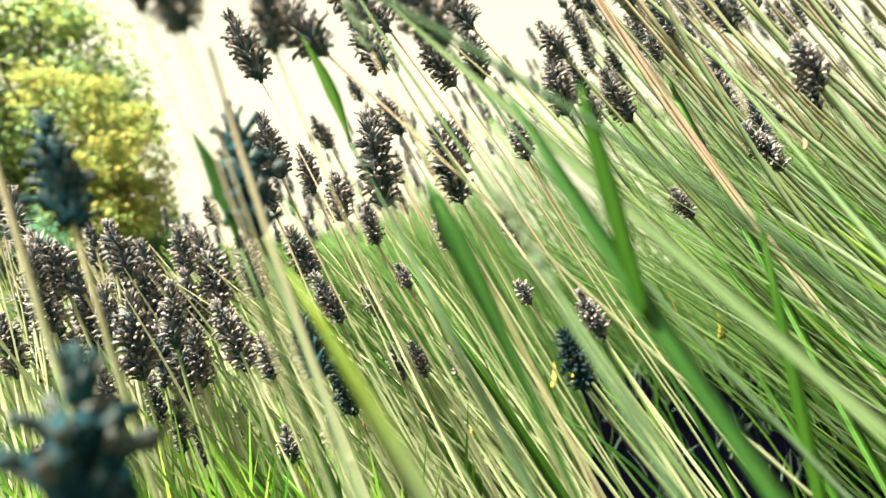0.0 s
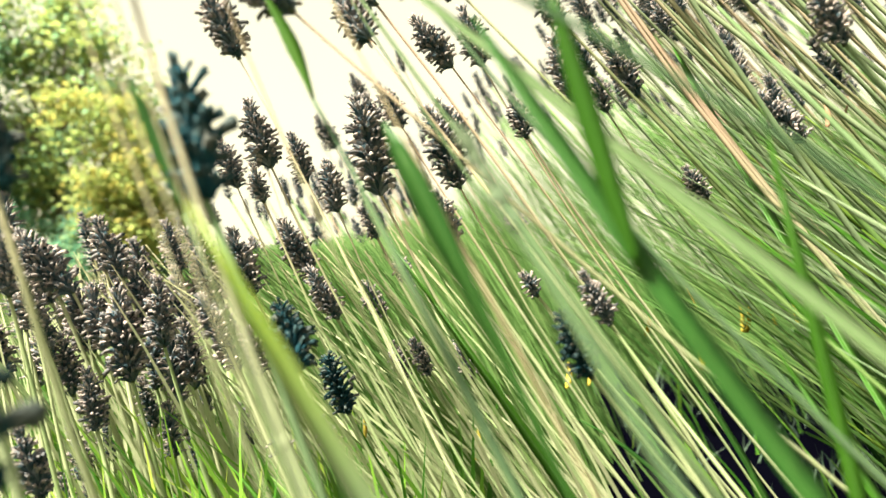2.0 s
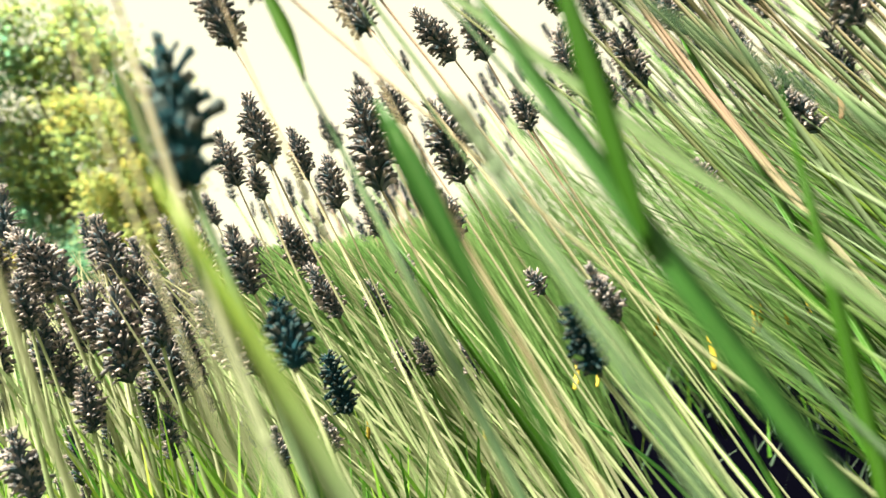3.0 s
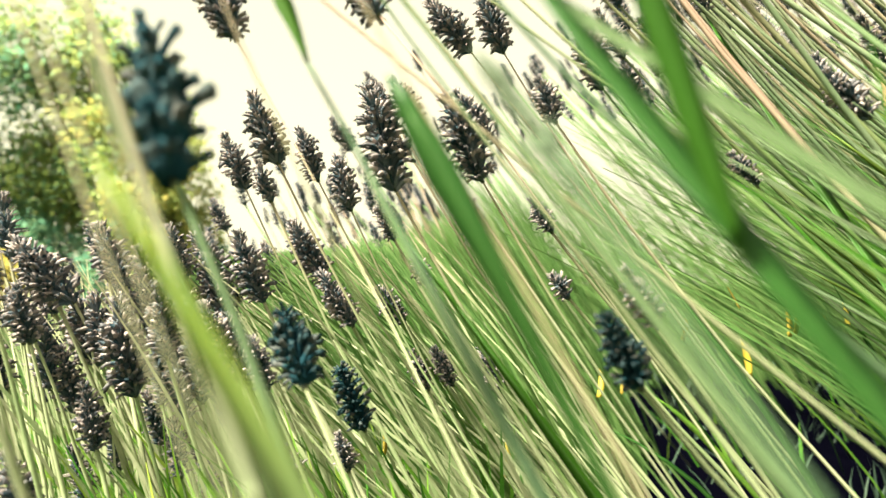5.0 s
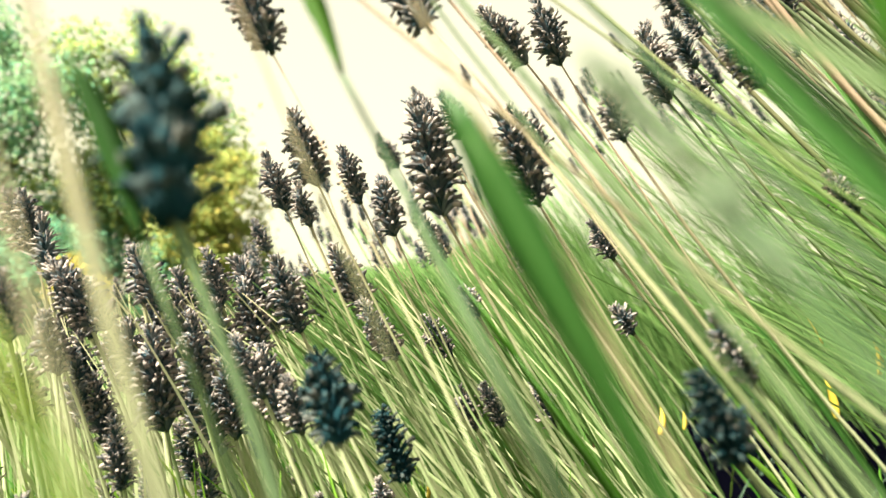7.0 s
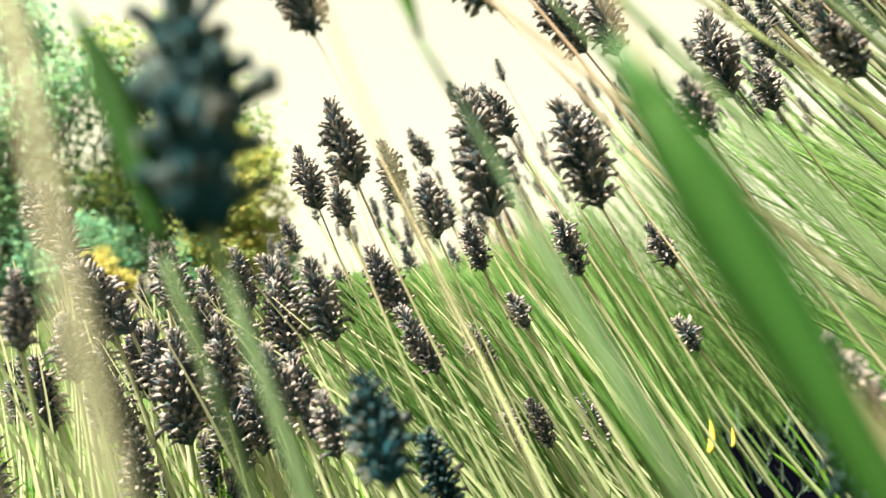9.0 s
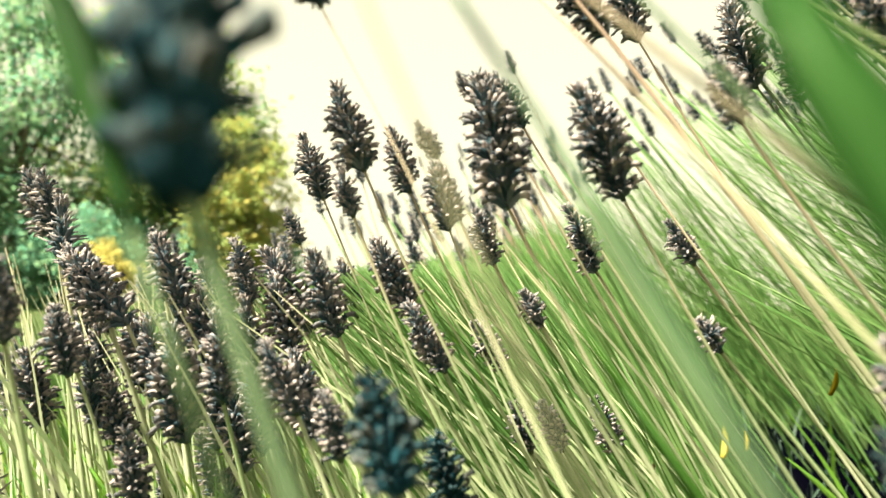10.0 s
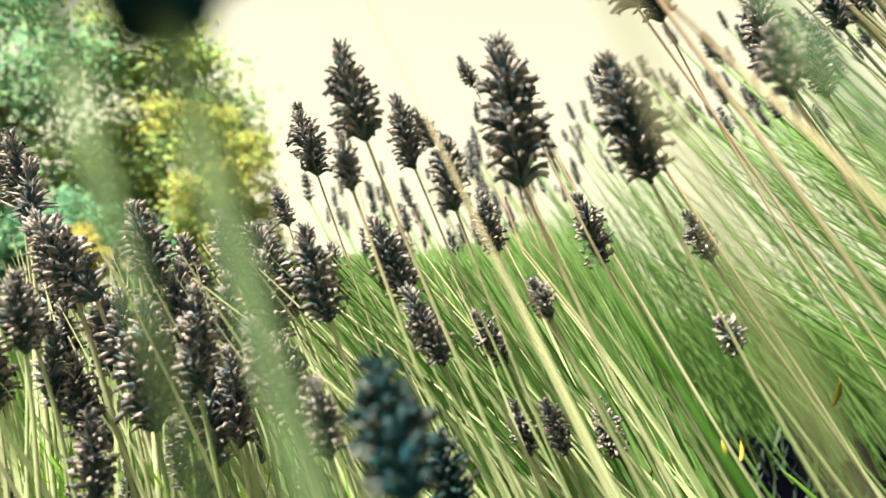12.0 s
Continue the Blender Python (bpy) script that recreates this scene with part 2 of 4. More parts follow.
def bend(a, b, sag, steps, wob=0.0, r=rng):
    """Points from a to b along an arc that bows by sag (a vector), with a slight wobble."""
    a, b, sag = Vector(a), Vector(b), Vector(sag)
    out = []
    for i in range(steps + 1):
        u = i / steps
        p = a.lerp(b, u) + sag * (4 * u * (1 - u))
        if 0 < i < steps and wob:
            p += Vector((r.uniform(-wob, wob), r.uniform(-wob, wob), 0))
        out.append(p)
    return out


# ---- lavender ----
RINGS = {7: ((0, 0.16, 0.34, 0.52, 0.66, 0.84, 1.0), (0.50, 1.00, 1.10, 0.96, 0.76, 0.66, 0.66)),
         5: ((0, 0.25, 0.52, 0.62, 1.0), (0.6, 1.2, 1.05, 0.55, 0.3)),
         4: ((0, 0.3, 0.58, 1.0), (0.6, 1.15, 0.7, 0.25))}


def calyx(verts, faces, slots, start, out, up, length, rad, tilt0, tilt1, r, sides=5, rings=7, flare=0.0):
    """One dry calyx: a plump tube with the thin, hooked remains of its flower; flare: an open trumpet mouth instead of a point."""
    pts, radii = [], []
    p = Vector(start)
    across = out.cross(up) * r.uniform(-0.3, 0.3)
    us, rs = RINGS[rings]
    for i, u in enumerate(us):
        if i:
            a = tilt0 + (tilt1 - tilt0) * max(0.0, (u - 0.25) / 0.75) ** 1.3
            p += (out * math.sin(a) + up * math.cos(a) + across * u) * (length * (u - us[i - 1]))
        pts.append(p.copy())
        radii.append(rad * (rs[i] + flare * max(0.0, u - 0.55) * 1.6))
    first = len(faces)
    tube(pts, radii, sides, verts, faces, cap=False)
    n = len(verts)
    d = (pts[-1] - pts[-2]).normalized()
    for k in range(0, sides, 2):
        verts[n - sides + k] = verts[n - sides + k] + d * (length * r.uniform(0.06, 0.16))
    verts.append(pts[-1] - d * length * 0.22)
    for k in range(sides):
        faces.append((n - sides + k, n - sides + (k + 1) % sides, n))
    for q in range(len(faces) - first):
        row = q // sides
        slots.append(1 if (4 if rings == 7 else rings - 2) <= row < rings - 1 else 0)


def whorl_mesh(seed, closed=0.0, sides=5, rings=7, count=12, flare=0.0, fat=0.84, body=CALYX):
    """A ring of calyces about 1 unit (the spike's half width) across; closed: how far they point up the stem."""
    r = random.Random(seed)
    verts, faces, slots = [], [], []
    up = Vector((0, 0, 1))
    for ring in range(2):
        n = count if ring == 0 else count - 4
        for i in range(n):
            a = 2 * math.pi * (i + 0.5 * ring + r.uniform(-0.3, 0.3)) / n
            out = Vector((math.cos(a), math.sin(a), 0))
            t0 = radians(r.uniform(32, 56) - 26 * closed)
            t1 = radians(r.uniform(60, 122) - 66 * closed)
            if ring:
                t0, t1 = t0 * 0.6, t1 * 0.75
            calyx(verts, faces, slots, out * 0.10 + up * (0.05 + 0.22 * ring + r.uniform(-0.12, 0.12)), out, up,
                  r.uniform(0.85, 1.25) * (1 if ring == 0 else 0.85), fat * r.uniform(0.125, 0.165), t0, t1, r, sides, rings, flare * r.random())
    return mesh_of("whorl", verts, faces, [body, LIP if body is CALYX else SHADED_LIP], slots)


def open_whorl_mesh(seed, steep=0.0):
    """A whorl of a ragged spike: stout shut calyces round the stem and a few thin ones that end in open trumpets."""
    r = random.Random(seed)
    verts, faces, slots = [], [], []
    up = Vector((0, 0, 1))
    for i in range(7):
        a = 2 * math.pi * (i + r.uniform(-0.3, 0.3)) / 7
        out = Vector((math.cos(a), math.sin(a), 0))
        calyx(verts, faces, slots, out * 0.12 + up * r.uniform(-0.15, 0.2), out, up, r.uniform(0.80, 1.05), r.uniform(0.24, 0.32),
              radians(r.uniform(26, 46) * (1 - steep)), radians(r.uniform(20, 60) * (1 - steep)), r, 7, 7, 0.1)
    for i in range(5):
        a = 2 * math.pi * (i + r.uniform(-0.35, 0.35)) / 5
        out = Vector((math.cos(a), math.sin(a), 0))
        calyx(verts, faces, slots, out * 0.2 + up * r.uniform(0.0, 0.3), out, up, r.uniform(0.95, 1.35) + 0.5 * steep, r.uniform(0.12, 0.17),
              radians(r.uniform(30, 58) * (1 - steep)), radians(r.uniform(40, 90) * (1 - steep)), r, 7, 7, r.uniform(0.4, 1.2))
    return mesh_of("whorl", verts, faces, [SHADED_CALYX, SHADED_LIP], slots)


WHORLS = [whorl_mesh(40 + i, 0.0, 6, 7, 12, 1.0, 0.72) for i in range(7)]
# same whorls in the calyx colour that carries the shade
WHORLS_SHADED = [whorl_mesh(50 + i, 0.0, 6, 7, 12, 1.0, 0.72, SHADED_CALYX) for i in range(4)]
WHORLS_TOP = [whorl_mesh(70 + i, 0.75) for i in range(4)]
WHORLS_MID = [whorl_mesh(80 + i, 0.05, 4, 5, 9) for i in range(6)]
WHORLS_FAR = [whorl_mesh(90 + i, 0.1, 3, 4, 8) for i in range(4)]
WHORLS_OPEN = [open_whorl_mesh(60 + i) for i in range(5)]
WHORLS_OPEN_TOP = [open_whorl_mesh(66 + i, 0.6) for i in range(2)]
STEM_GROUP = "lavender stalks of the bed"


def lavender_lean(x, y):
    """How far a stem leans to the side per metre of height: most on the hedge's far flank."""
    az = math.degrees(math.atan2(x, y - 0.06))
    return float(np.interp(az, (-40, -28, -18, 0, 10, 30), (0.30, 0.36, 0.50, 0.64, 0.82, 1.05)))


def stalk(x, y, z, ax=-0.35, ay=-0.1, mm=36.0, wide=0.0, stem=None, k=None, j=None, far=False, thick=0.0, label="", seed=None, root=None, near=True, ragged=False, bow=None, dark=False):
    """A dried lavender stalk. x, y, z: where the spike sits on its stem; ax, ay: the spike's lean per metre up; mm: its length."""
    r = random.Random(seed if seed is not None else int(abs(x * 7919 + y * 104729 + z * 1299709) * 1000))
    length = mm / 1000
    half = (wide / 2000) if wide else min(0.0112, max(0.0056, length * 0.23)) * r.uniform(0.92, 1.08)
    base = Vector((x, y, z))
    axis = Vector((ax, ay, 1)).normalized()
    k = lavender_lean(x, y) * r.uniform(0.85, 1.12) if k is None else k
    j = r.uniform(-0.12, 0.12) if j is None else j
    foot = Vector((x + k * z, y + j * z, 0.004)) if root is None else Vector(root)
    thing = new("lavender_stalk")
    thing.location = foot
    kind = r.random()
    straw = kind > float(np.interp(math.degrees(math.atan2(x, y)), (-20, 5, 20), (0.0, 0.08, 0.55)))
    tagged(thing, label or ("dried lavender stalk, " + ("long grey-purple" if mm > 38 else "short grey-brown" if mm < 26 else "grey-purple") +
                            " flower spike, " + ("straw-coloured" if straw else "pale green") + " stem"), "lavender", STEM_GROUP)
    # the stem runs up into the spike
    sag = (axis - (base - foot).normalized()) * (-0.10 * (base - foot).length)
    pts = [p - foot for p in bend(foot, base, sag if bow is None else bow, 9, 0.0006, r)]
    t = thick or (r.uniform(0.0010, 0.00155) if near else r.uniform(0.0008, 0.00135)) * (1.3 if x > 0.08 else 1.0)
    if near and z > 0.27:
        t *= 0.72
    radii = [t * (1.25 - 0.60 * i / 9) for i in range(10)]
    node = r.choice((4, 5, 6))
    radii[node] *= 1.25
    pts.append(base + axis * length * 0.5 - foot)
    radii.append(t * 0.6)
    v, f = tube(pts, radii, 6 if not far else 4)
    mat = stem or (PALE_SAGE if x > 0.07 and kind > 0.3 else STEM if straw else GREEN_STEM)
    piece("stem", mesh_of("stem", v, f, [mat]), thing)
    # flower spike: a thin rachis that carries its whorls
    turn = axis.to_track_quat("Z", "Y").to_matrix().to_4x4()
    v, f = tube([(0, 0, -0.001), (0, 0, length * 0.5), (0, 0, length * 0.97)], [0.0011, 0.001, 0.0005], 5)
    spike = piece("flower_spike", mesh_of("flower_spike", v, f, [RACHIS]), thing, Matrix.Translation(base - foot) @ turn)
    n = max(4, round(length / (half * (0.74 if ragged else 0.52 if near else 0.60))))
    for i in range(n):
        u = i / (n - 1)
        h = length * 0.86 * (u ** 1.05)
        size = half * (0.80, 1.0)[i > 0] * (1 - 0.45 * max(0, u - 0.45) / 0.55) * r.uniform(0.9, 1.1)
        top = i >= n - 2
        me = r.choice(WHORLS_OPEN_TOP if ragged and i == n - 1 else WHORLS_OPEN if ragged else WHORLS_SHADED if dark else WHORLS_FAR if far else WHORLS_TOP if top else WHORLS if near else WHORLS_MID)
        piece("whorl", me, spike, Matrix.Translation((r.uniform(-1, 1) * half * 0.06, r.uniform(-1, 1) * half * 0.06, h)) @
              pose(0, 0, 0, r.uniform(-9, 9), r.uniform(-9, 9), r.uniform(0, 360)) @ Matrix.Diagonal((size, size, size * r.uniform(0.95, 1.2), 1)))
    return thing


def blade_mesh(pts, width, fold=0.25, mat=BLADE, face=(0.4, -1, 0.2), tip=0.75, name="grass_blade", foot=0.7, shape=None):
    """A folded grass blade with a midrib and a little thickness: widest low, tapering to a point."""
    verts, faces = [], []
    pts = [Vector(p) for p in pts]
    n = len(pts)
    for i, p in enumerate(pts):
        u = i / (n - 1)
        d = (pts[min(i + 1, n - 1)] - pts[max(i - 1, 0)]).normalized()
        nor = Vector(face)
        nor = (nor - d * nor.dot(d)).normalized()
        side = d.cross(nor)
        w = width * 0.5 * (foot + (1 - foot) * min(1, u / 0.4)) * (1 if u < tip else max(0.03, 1 - ((u - tip) / (1 - tip)) ** 1.6))
        if shape:
            w = width * 0.5 * float(np.interp(u, *shape))
        th = max(0.00012, width * 0.035)
        verts += [p - side * w, p - nor * fold * w, p + side * w, p - nor * (fold * w + th * 2.2)]
    for i in range(n - 1):
        a, b = 4 * i, 4 * i + 4
        faces += [(a, a + 1, b + 1, b), (a + 1, a + 2, b + 2, b + 1), (a + 2, a + 3, b + 3, b + 2), (a + 3, a, b, b + 3)]
    faces += [(3, 2, 1, 0), (4 * n - 4, 4 * n - 4, 4 * n - 2, 4 * n - 1)]
    return mesh_of(name, verts, faces, [mat])


BLADES = "grass blades among the lavender"


def blade(root, top, width, sag=(0, 0, 0), mat=BLADE, face=(0.4, -1, 0.2), fold=0.25, tip=0.75, label="", steps=14, shape=None):
    """A single grass blade from root to top."""
    root = Vector(root)
    pts = [p - root for p in bend(root, top, sag, steps)]
    ob = new("grass_shoot")
    ob.location = root
    piece("leaf", blade_mesh(pts, width, fold, mat, face, tip, "leaf", shape=shape), ob)
    rib = []
    for i, p in enumerate(pts):
        d = (pts[min(i + 1, steps)] - pts[max(i - 1, 0)]).normalized()
        nor = Vector(face)
        nor = (nor - d * nor.dot(d)).normalized()
        wide = float(np.interp(i / steps, *shape)) if shape else 1 if i < steps * tip else 0.5
        rib.append(p - nor * (fold * width * 0.5 * wide - width * 0.012))
    v, f = tube(rib[:-1], [width * (0.075 - 0.05 * i / steps) for i in range(steps)], 4)
    piece("midrib", mesh_of("midrib", v, f, [RIB]), ob)
    return tagged(ob, label or "bright green flat grass blade growing among lavender stems", "grass", BLADES)


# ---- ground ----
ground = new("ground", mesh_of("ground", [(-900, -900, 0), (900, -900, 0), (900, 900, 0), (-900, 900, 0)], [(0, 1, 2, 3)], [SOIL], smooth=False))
tagged(ground, "bare soil under the lavender, shade in its colour, lawn beyond", "ground", kind="structure")


# ---- trees behind the bed ----


def crown_mesh(r, centres, leaves, size, mats, name="crown"):
    """Many small folded leaves in uneven clumps round centres (x, y, z, radius)."""
    verts, faces, slots = [], [], []
    total = sum(c[3] ** 2 for c in centres)
    for cx, cy, cz, rad in centres:
        clumps = [Vector((r.gauss(0, 1), r.gauss(0, 1), r.gauss(0, 0.8))).normalized() * rad * r.uniform(0.45, 1.0) for _ in range(16)]
        for _ in range(int(leaves * rad ** 2 / total)):
            c = r.choice(clumps)
            p = Vector((cx, cy, cz)) + c + Vector((r.gauss(0, 1), r.gauss(0, 1), r.gauss(0, 0.7))) * rad * 0.27
            a = Vector((r.uniform(-1, 1), r.uniform(-1, 1), r.uniform(-0.8, 0.3))).normalized()
            b = a.cross(Vector((r.uniform(-1, 1), r.uniform(-1, 1), 1))).normalized()
            s = size * r.uniform(0.6, 1.3)
            i = len(verts)
            verts += [p, p + a * s * 0.5 + b * s * 0.34, p + a * s, p + a * s * 0.5 - b * s * 0.34]
            faces += [(i, i + 1, i + 2), (i, i + 2, i + 3)]
            slots += [0 if len(mats) == 1 or r.random() < 0.7 else 1] * 2
    return mesh_of(name, verts, faces, mats, slots, smooth=False)


def tree(name, x, y, trunk_h, trunk_r, centres, leaves, size, mats, label, category, seed):
    """centres: the crown's lobes relative to the foot."""
    r = random.Random(seed)
    thing = new(name)
    thing.location = (x, y, 0)
    tagged(thing, label, category, "trees and shrubs behind the bed")
    pts = bend((0, 0, -0.05), (r.uniform(-0.1, 0.1), 0, trunk_h), (r.uniform(-0.08, 0.08), 0, 0), 6, 0.02, r)
    v, f = tube(pts, [trunk_r * (1.15 - 0.13 * i) for i in range(7)], 9)
    piece("trunk", mesh_of("trunk", v, f, [BARK]), thing)
    for cx, cy, cz, rad in centres:
        u = r.uniform(0.55, 1.0)
        start = pts[int(u * 6)]
        end = Vector((cx, cy, cz + rad * 0.4))
        limb = bend(start, end, (0, 0, 0.12 * rad), 5, 0.03, r)
        v, f = tube(limb, [trunk_r * 0.42 * (1 - 0.15 * i) for i in range(6)], 6)
        for _ in range(5):
            q = limb[r.randrange(2, 6)]
            twig = bend(q, q + Vector((r.uniform(-1, 1), r.uniform(-1, 1), r.uniform(-0.1, 0.9))) * rad * 0.9, (0, 0, 0.05 * rad), 3, 0.02, r)
            tube(twig, [trunk_r * 0.13, trunk_r * 0.1, trunk_r * 0.07, trunk_r * 0.03], 4, v, f)
        piece("limb", mesh_of("limb", v, f, [BARK]), thing)
    piece("crown", crown_mesh(r, centres, leaves, size, mats), thing)
    return thing


def lobes(seed, n, wide, low, high, rad):
    r = random.Random(seed)
    return [(r.uniform(-wide, wide), r.uniform(-wide, wide) * 0.7, low + (high - low) * (i + r.random()) / n,
             rad * r.uniform(0.7, 1.15) * (1.1 - 0.4 * i / n)) for i in range(n)]


tree("tree", -7.3, 14.0, 2.4, 0.08, [(a - 0.30 * (c - 1.3), b, c, d) for a, b, c, d in lobes(3, 17, 1.15, 1.1, 4.5, 0.66)], 11500, 0.14, [LEAF_LIME, LEAF_GOLD],
     "small tree with thin yellow-green autumn foliage beyond the bed", "tree", 5)
tree("tree", -10.3, 15.5, 5.2, 0.15, lobes(8, 18, 1.7, 1.6, 8.4, 1.25), 17000, 0.18, [LEAF_LIME, LEAF_GREEN],
     "tall broadleaf tree with sunlit green and yellow leaves", "tree", 9)
tree("tree", -13.9, 14.0, 5.2, 0.17, lobes(21, 18, 2.2, 1.2, 8.6, 1.45), 17000, 0.18, [LEAF_GREEN, LEAF_DARK],
     "tall dense tree with dark green leaves", "tree", 13)
tree("tree", -16.2, 10.8, 5.0, 0.16, lobes(33, 15, 2.0, 1.4, 8.0, 1.4), 11000, 0.18, [LEAF_LIME, LEAF_GREEN],
     "broadleaf tree with light green leaves", "tree", 17)
tree("shrub", -7.9, 16.4, 0.8, 0.05, lobes(41, 8, 1.3, 0.4, 1.5, 0.75), 8000, 0.13, [LEAF_DARK, LEAF_GREEN],
     "low dark green shrub at the foot of the trees", "shrub", 23)
tree("shrub", -11.6, 13.2, 1.0, 0.06, lobes(47, 10, 1.9, 0.4, 2.2, 0.95), 12000, 0.13, [LEAF_DARK, LEAF_GREEN],
     "dense dark green shrub below the tall trees", "shrub", 27)
tree("shrub", -9.3, 13.9, 1.0, 0.06, lobes(59, 10, 1.5, 0.3, 1.9, 0.8), 10000, 0.13, [LEAF_DARK, LEAF_GREEN],
     "dense blue-green shrub between the tree trunks", "shrub", 37)
tree("shrub", -8.4, 10.4, 0.6, 0.03, lobes(53, 6, 0.5, 0.45, 1.3, 0.34), 3600, 0.09, [LEAF_GOLD],
     "small golden-yellow leafy shrub", "shrub", 31)


# ---- lavender stalks, each at its own place ----
stalk(-0.0807, 0.2716, 0.3265, -0.48, -0.04, 33, stem=STEM, thick=0.00058, root=(0.0935, 0.1305, 0.003), bow=(0.003, 0.018, 0))
stalk(-0.0442, 0.1605, 0.2995, -0.20, -0.04, 19, thick=0.0006, k=0.55)
stalk(-0.0538, 0.1222, 0.2896, -0.09, -0.04, 12, thick=0.0004, stem=STEM, root=(0.0925, 0.1150, 0.003), bow=(-0.0110, -0.0043, -0.0006))
stalk(-0.0890, 0.1487, 0.2528, -0.62, 0.55, 38, wide=13, ragged=True, root=(-0.0065, 0.1943, 0.003), bow=(-0.0054, -0.0041, -0.0016))
stalk(-0.0921, 0.3525, 0.2963, -0.35, -0.12, 38)
stalk(-0.1360, 0.4211, 0.2969, -0.35, -0.12, 37)
stalk(-0.0958, 0.3515, 0.2769, -0.28, -0.11, 21)
stalk(-0.0770, 0.3721, 0.2904, -0.32, -0.12, 30)
stalk(-0.0586, 0.3674, 0.2731, -0.21, -0.11, 29)
stalk(-0.0325, 0.3521, 0.2796, -0.21, -0.11, 56)
stalk(-0.0340, 0.3747, 0.3148, -0.37, -0.16, 28)
stalk(-0.0460, 0.4385, 0.2623, -0.34, -0.15, 32)
stalk(0.0108, 0.3472, 0.2813, -0.37, -0.16, 45)
stalk(-0.0791, 0.3918, 0.2362, -0.51, -0.18, 40)
stalk(0.0072, 0.3679, 0.3547, -0.82, -0.17, 35)
stalk(0.0271, 0.4211, 0.3737, -0.37, -0.16, 40)
stalk(0.0999, 0.4849, 0.3770, -0.38, -0.16, 46)
stalk(0.0433, 0.3141, 0.2996, -0.37, -0.16, 20)
stalk(0.1176, 0.4648, 0.3525, -0.37, -0.16, 30)
stalk(0.0946, 0.4646, 0.3617, -0.37, -0.16, 48)
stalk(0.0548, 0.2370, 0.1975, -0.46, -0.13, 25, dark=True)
stalk(0.0692, 0.2692, 0.2133, -0.55, -0.14, 24, root=(0.205, 0.060, 0.003), stem=STEM, thick=0.0009)
stalk(-0.0386, 0.4174, 0.2108, -0.70, -0.22, 28)
stalk(0.0078, 0.4586, 0.2605, -0.43, -0.17, 39)
stalk(0.0517, 0.4255, 0.2621, -0.61, -0.20, 25)
stalk(-0.0203, 0.3847, 0.2323, -0.54, -0.19, 17)
stalk(0.0563, 0.3994, 0.2225, -0.68, -0.21, 16)
stalk(-0.0109, 0.4122, 0.1744, -0.47, -0.18, 26)
stalk(-0.0260, 0.4199, 0.1709, -0.38, -0.16, 26)
stalk(0.0186, 0.4591, 0.1644, -0.47, -0.18, 32)
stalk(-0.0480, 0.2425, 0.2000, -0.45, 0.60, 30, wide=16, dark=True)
stalk(-0.0846, 0.3118, 0.1895, -0.27, -0.11, 23)
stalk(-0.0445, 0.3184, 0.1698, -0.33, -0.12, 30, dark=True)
stalk(-0.0623, 0.3639, 0.1400, -0.24, -0.11, 20)
stalk(-0.1803, 0.3416, 0.1580, -0.16, -0.07, 33)
stalk(-0.1738, 0.3642, 0.1799, -0.16, -0.07, 52)
stalk(-0.1494, 0.3503, 0.2000, -0.10, -0.07, 37)
stalk(-0.1439, 0.3769, 0.1735, -0.18, -0.07, 41)
stalk(-0.1961, 0.3921, 0.2386, -0.46, -0.08, 39)
stalk(-0.1602, 0.3916, 0.2408, -0.28, -0.07, 33)
stalk(-0.2237, 0.3874, 0.2297, -0.90, -0.10, 50)
stalk(-0.1046, 0.3218, 0.2019, -0.52, -0.08, 29)
stalk(-0.0773, 0.3264, 0.1441, -0.30, -0.07, 18)
stalk(-0.1685, 0.2829, 0.1426, -0.34, -0.07, 31)
stalk(-0.0623, 0.3830, 0.2117, -0.57, -0.08, 35)
stalk(-0.2626, 0.4262, 0.2235, -0.39, -0.16, 39)
stalk(-0.1530, 0.4458, 0.2238, -0.48, -0.18, 55)
stalk(-0.1097, 0.3768, 0.2268, -0.34, -0.15, 39)
stalk(-0.1436, 0.5079, 0.2325, -0.30, -0.15, 40)
stalk(-0.1741, 0.2682, 0.2289, -0.09, -0.11, 25)
stalk(-0.3320, 0.4568, 0.2796, -0.39, -0.16, 49)
stalk(-0.2076, 0.3325, 0.2109, -0.19, -0.13, 29)
stalk(-0.2182, 0.3494, 0.2109, -0.43, -0.16, 29)
stalk(-0.2334, 0.3858, 0.2318, -0.59, -0.18, 40)
stalk(-0.3052, 0.4279, 0.2802, -0.21, -0.11, 38)
stalk(-0.1287, 0.7081, 0.3870, -0.61, -0.20, 43)
stalk(0.1028, 0.3349, 0.3245, -0.61, -0.04, 32)
stalk(0.1704, 0.3098, 0.2936, -0.88, -0.04, 30)
stalk(0.1532, 0.2480, 0.3155, -0.51, -0.04, 25)
stalk(0.1317, 0.3746, 0.3709, -0.33, -0.04, 22)
stalk(0.0550, 0.2759, 0.3390, -0.75, -0.04, 19)
stalk(0.1404, 0.3489, 0.2731, -0.70, -0.04, 19)
stalk(0.0176, 0.4169, 0.3198, -0.73, -0.04, 36)
stalk(-0.0852, 0.6426, 0.4226, -0.56, -0.04, 30)
stalk(-0.0337, 0.4955, 0.3532, -0.53, -0.04, 39)
stalk(-0.1815, 0.4987, 0.2804, -0.45, -0.04, 27)
stalk(-0.0257, 0.2951, 0.3583, -0.91, -0.04, 20)
stalk(-0.0597, 0.8113, 0.5095, -0.35, -0.15, 29, far=True)
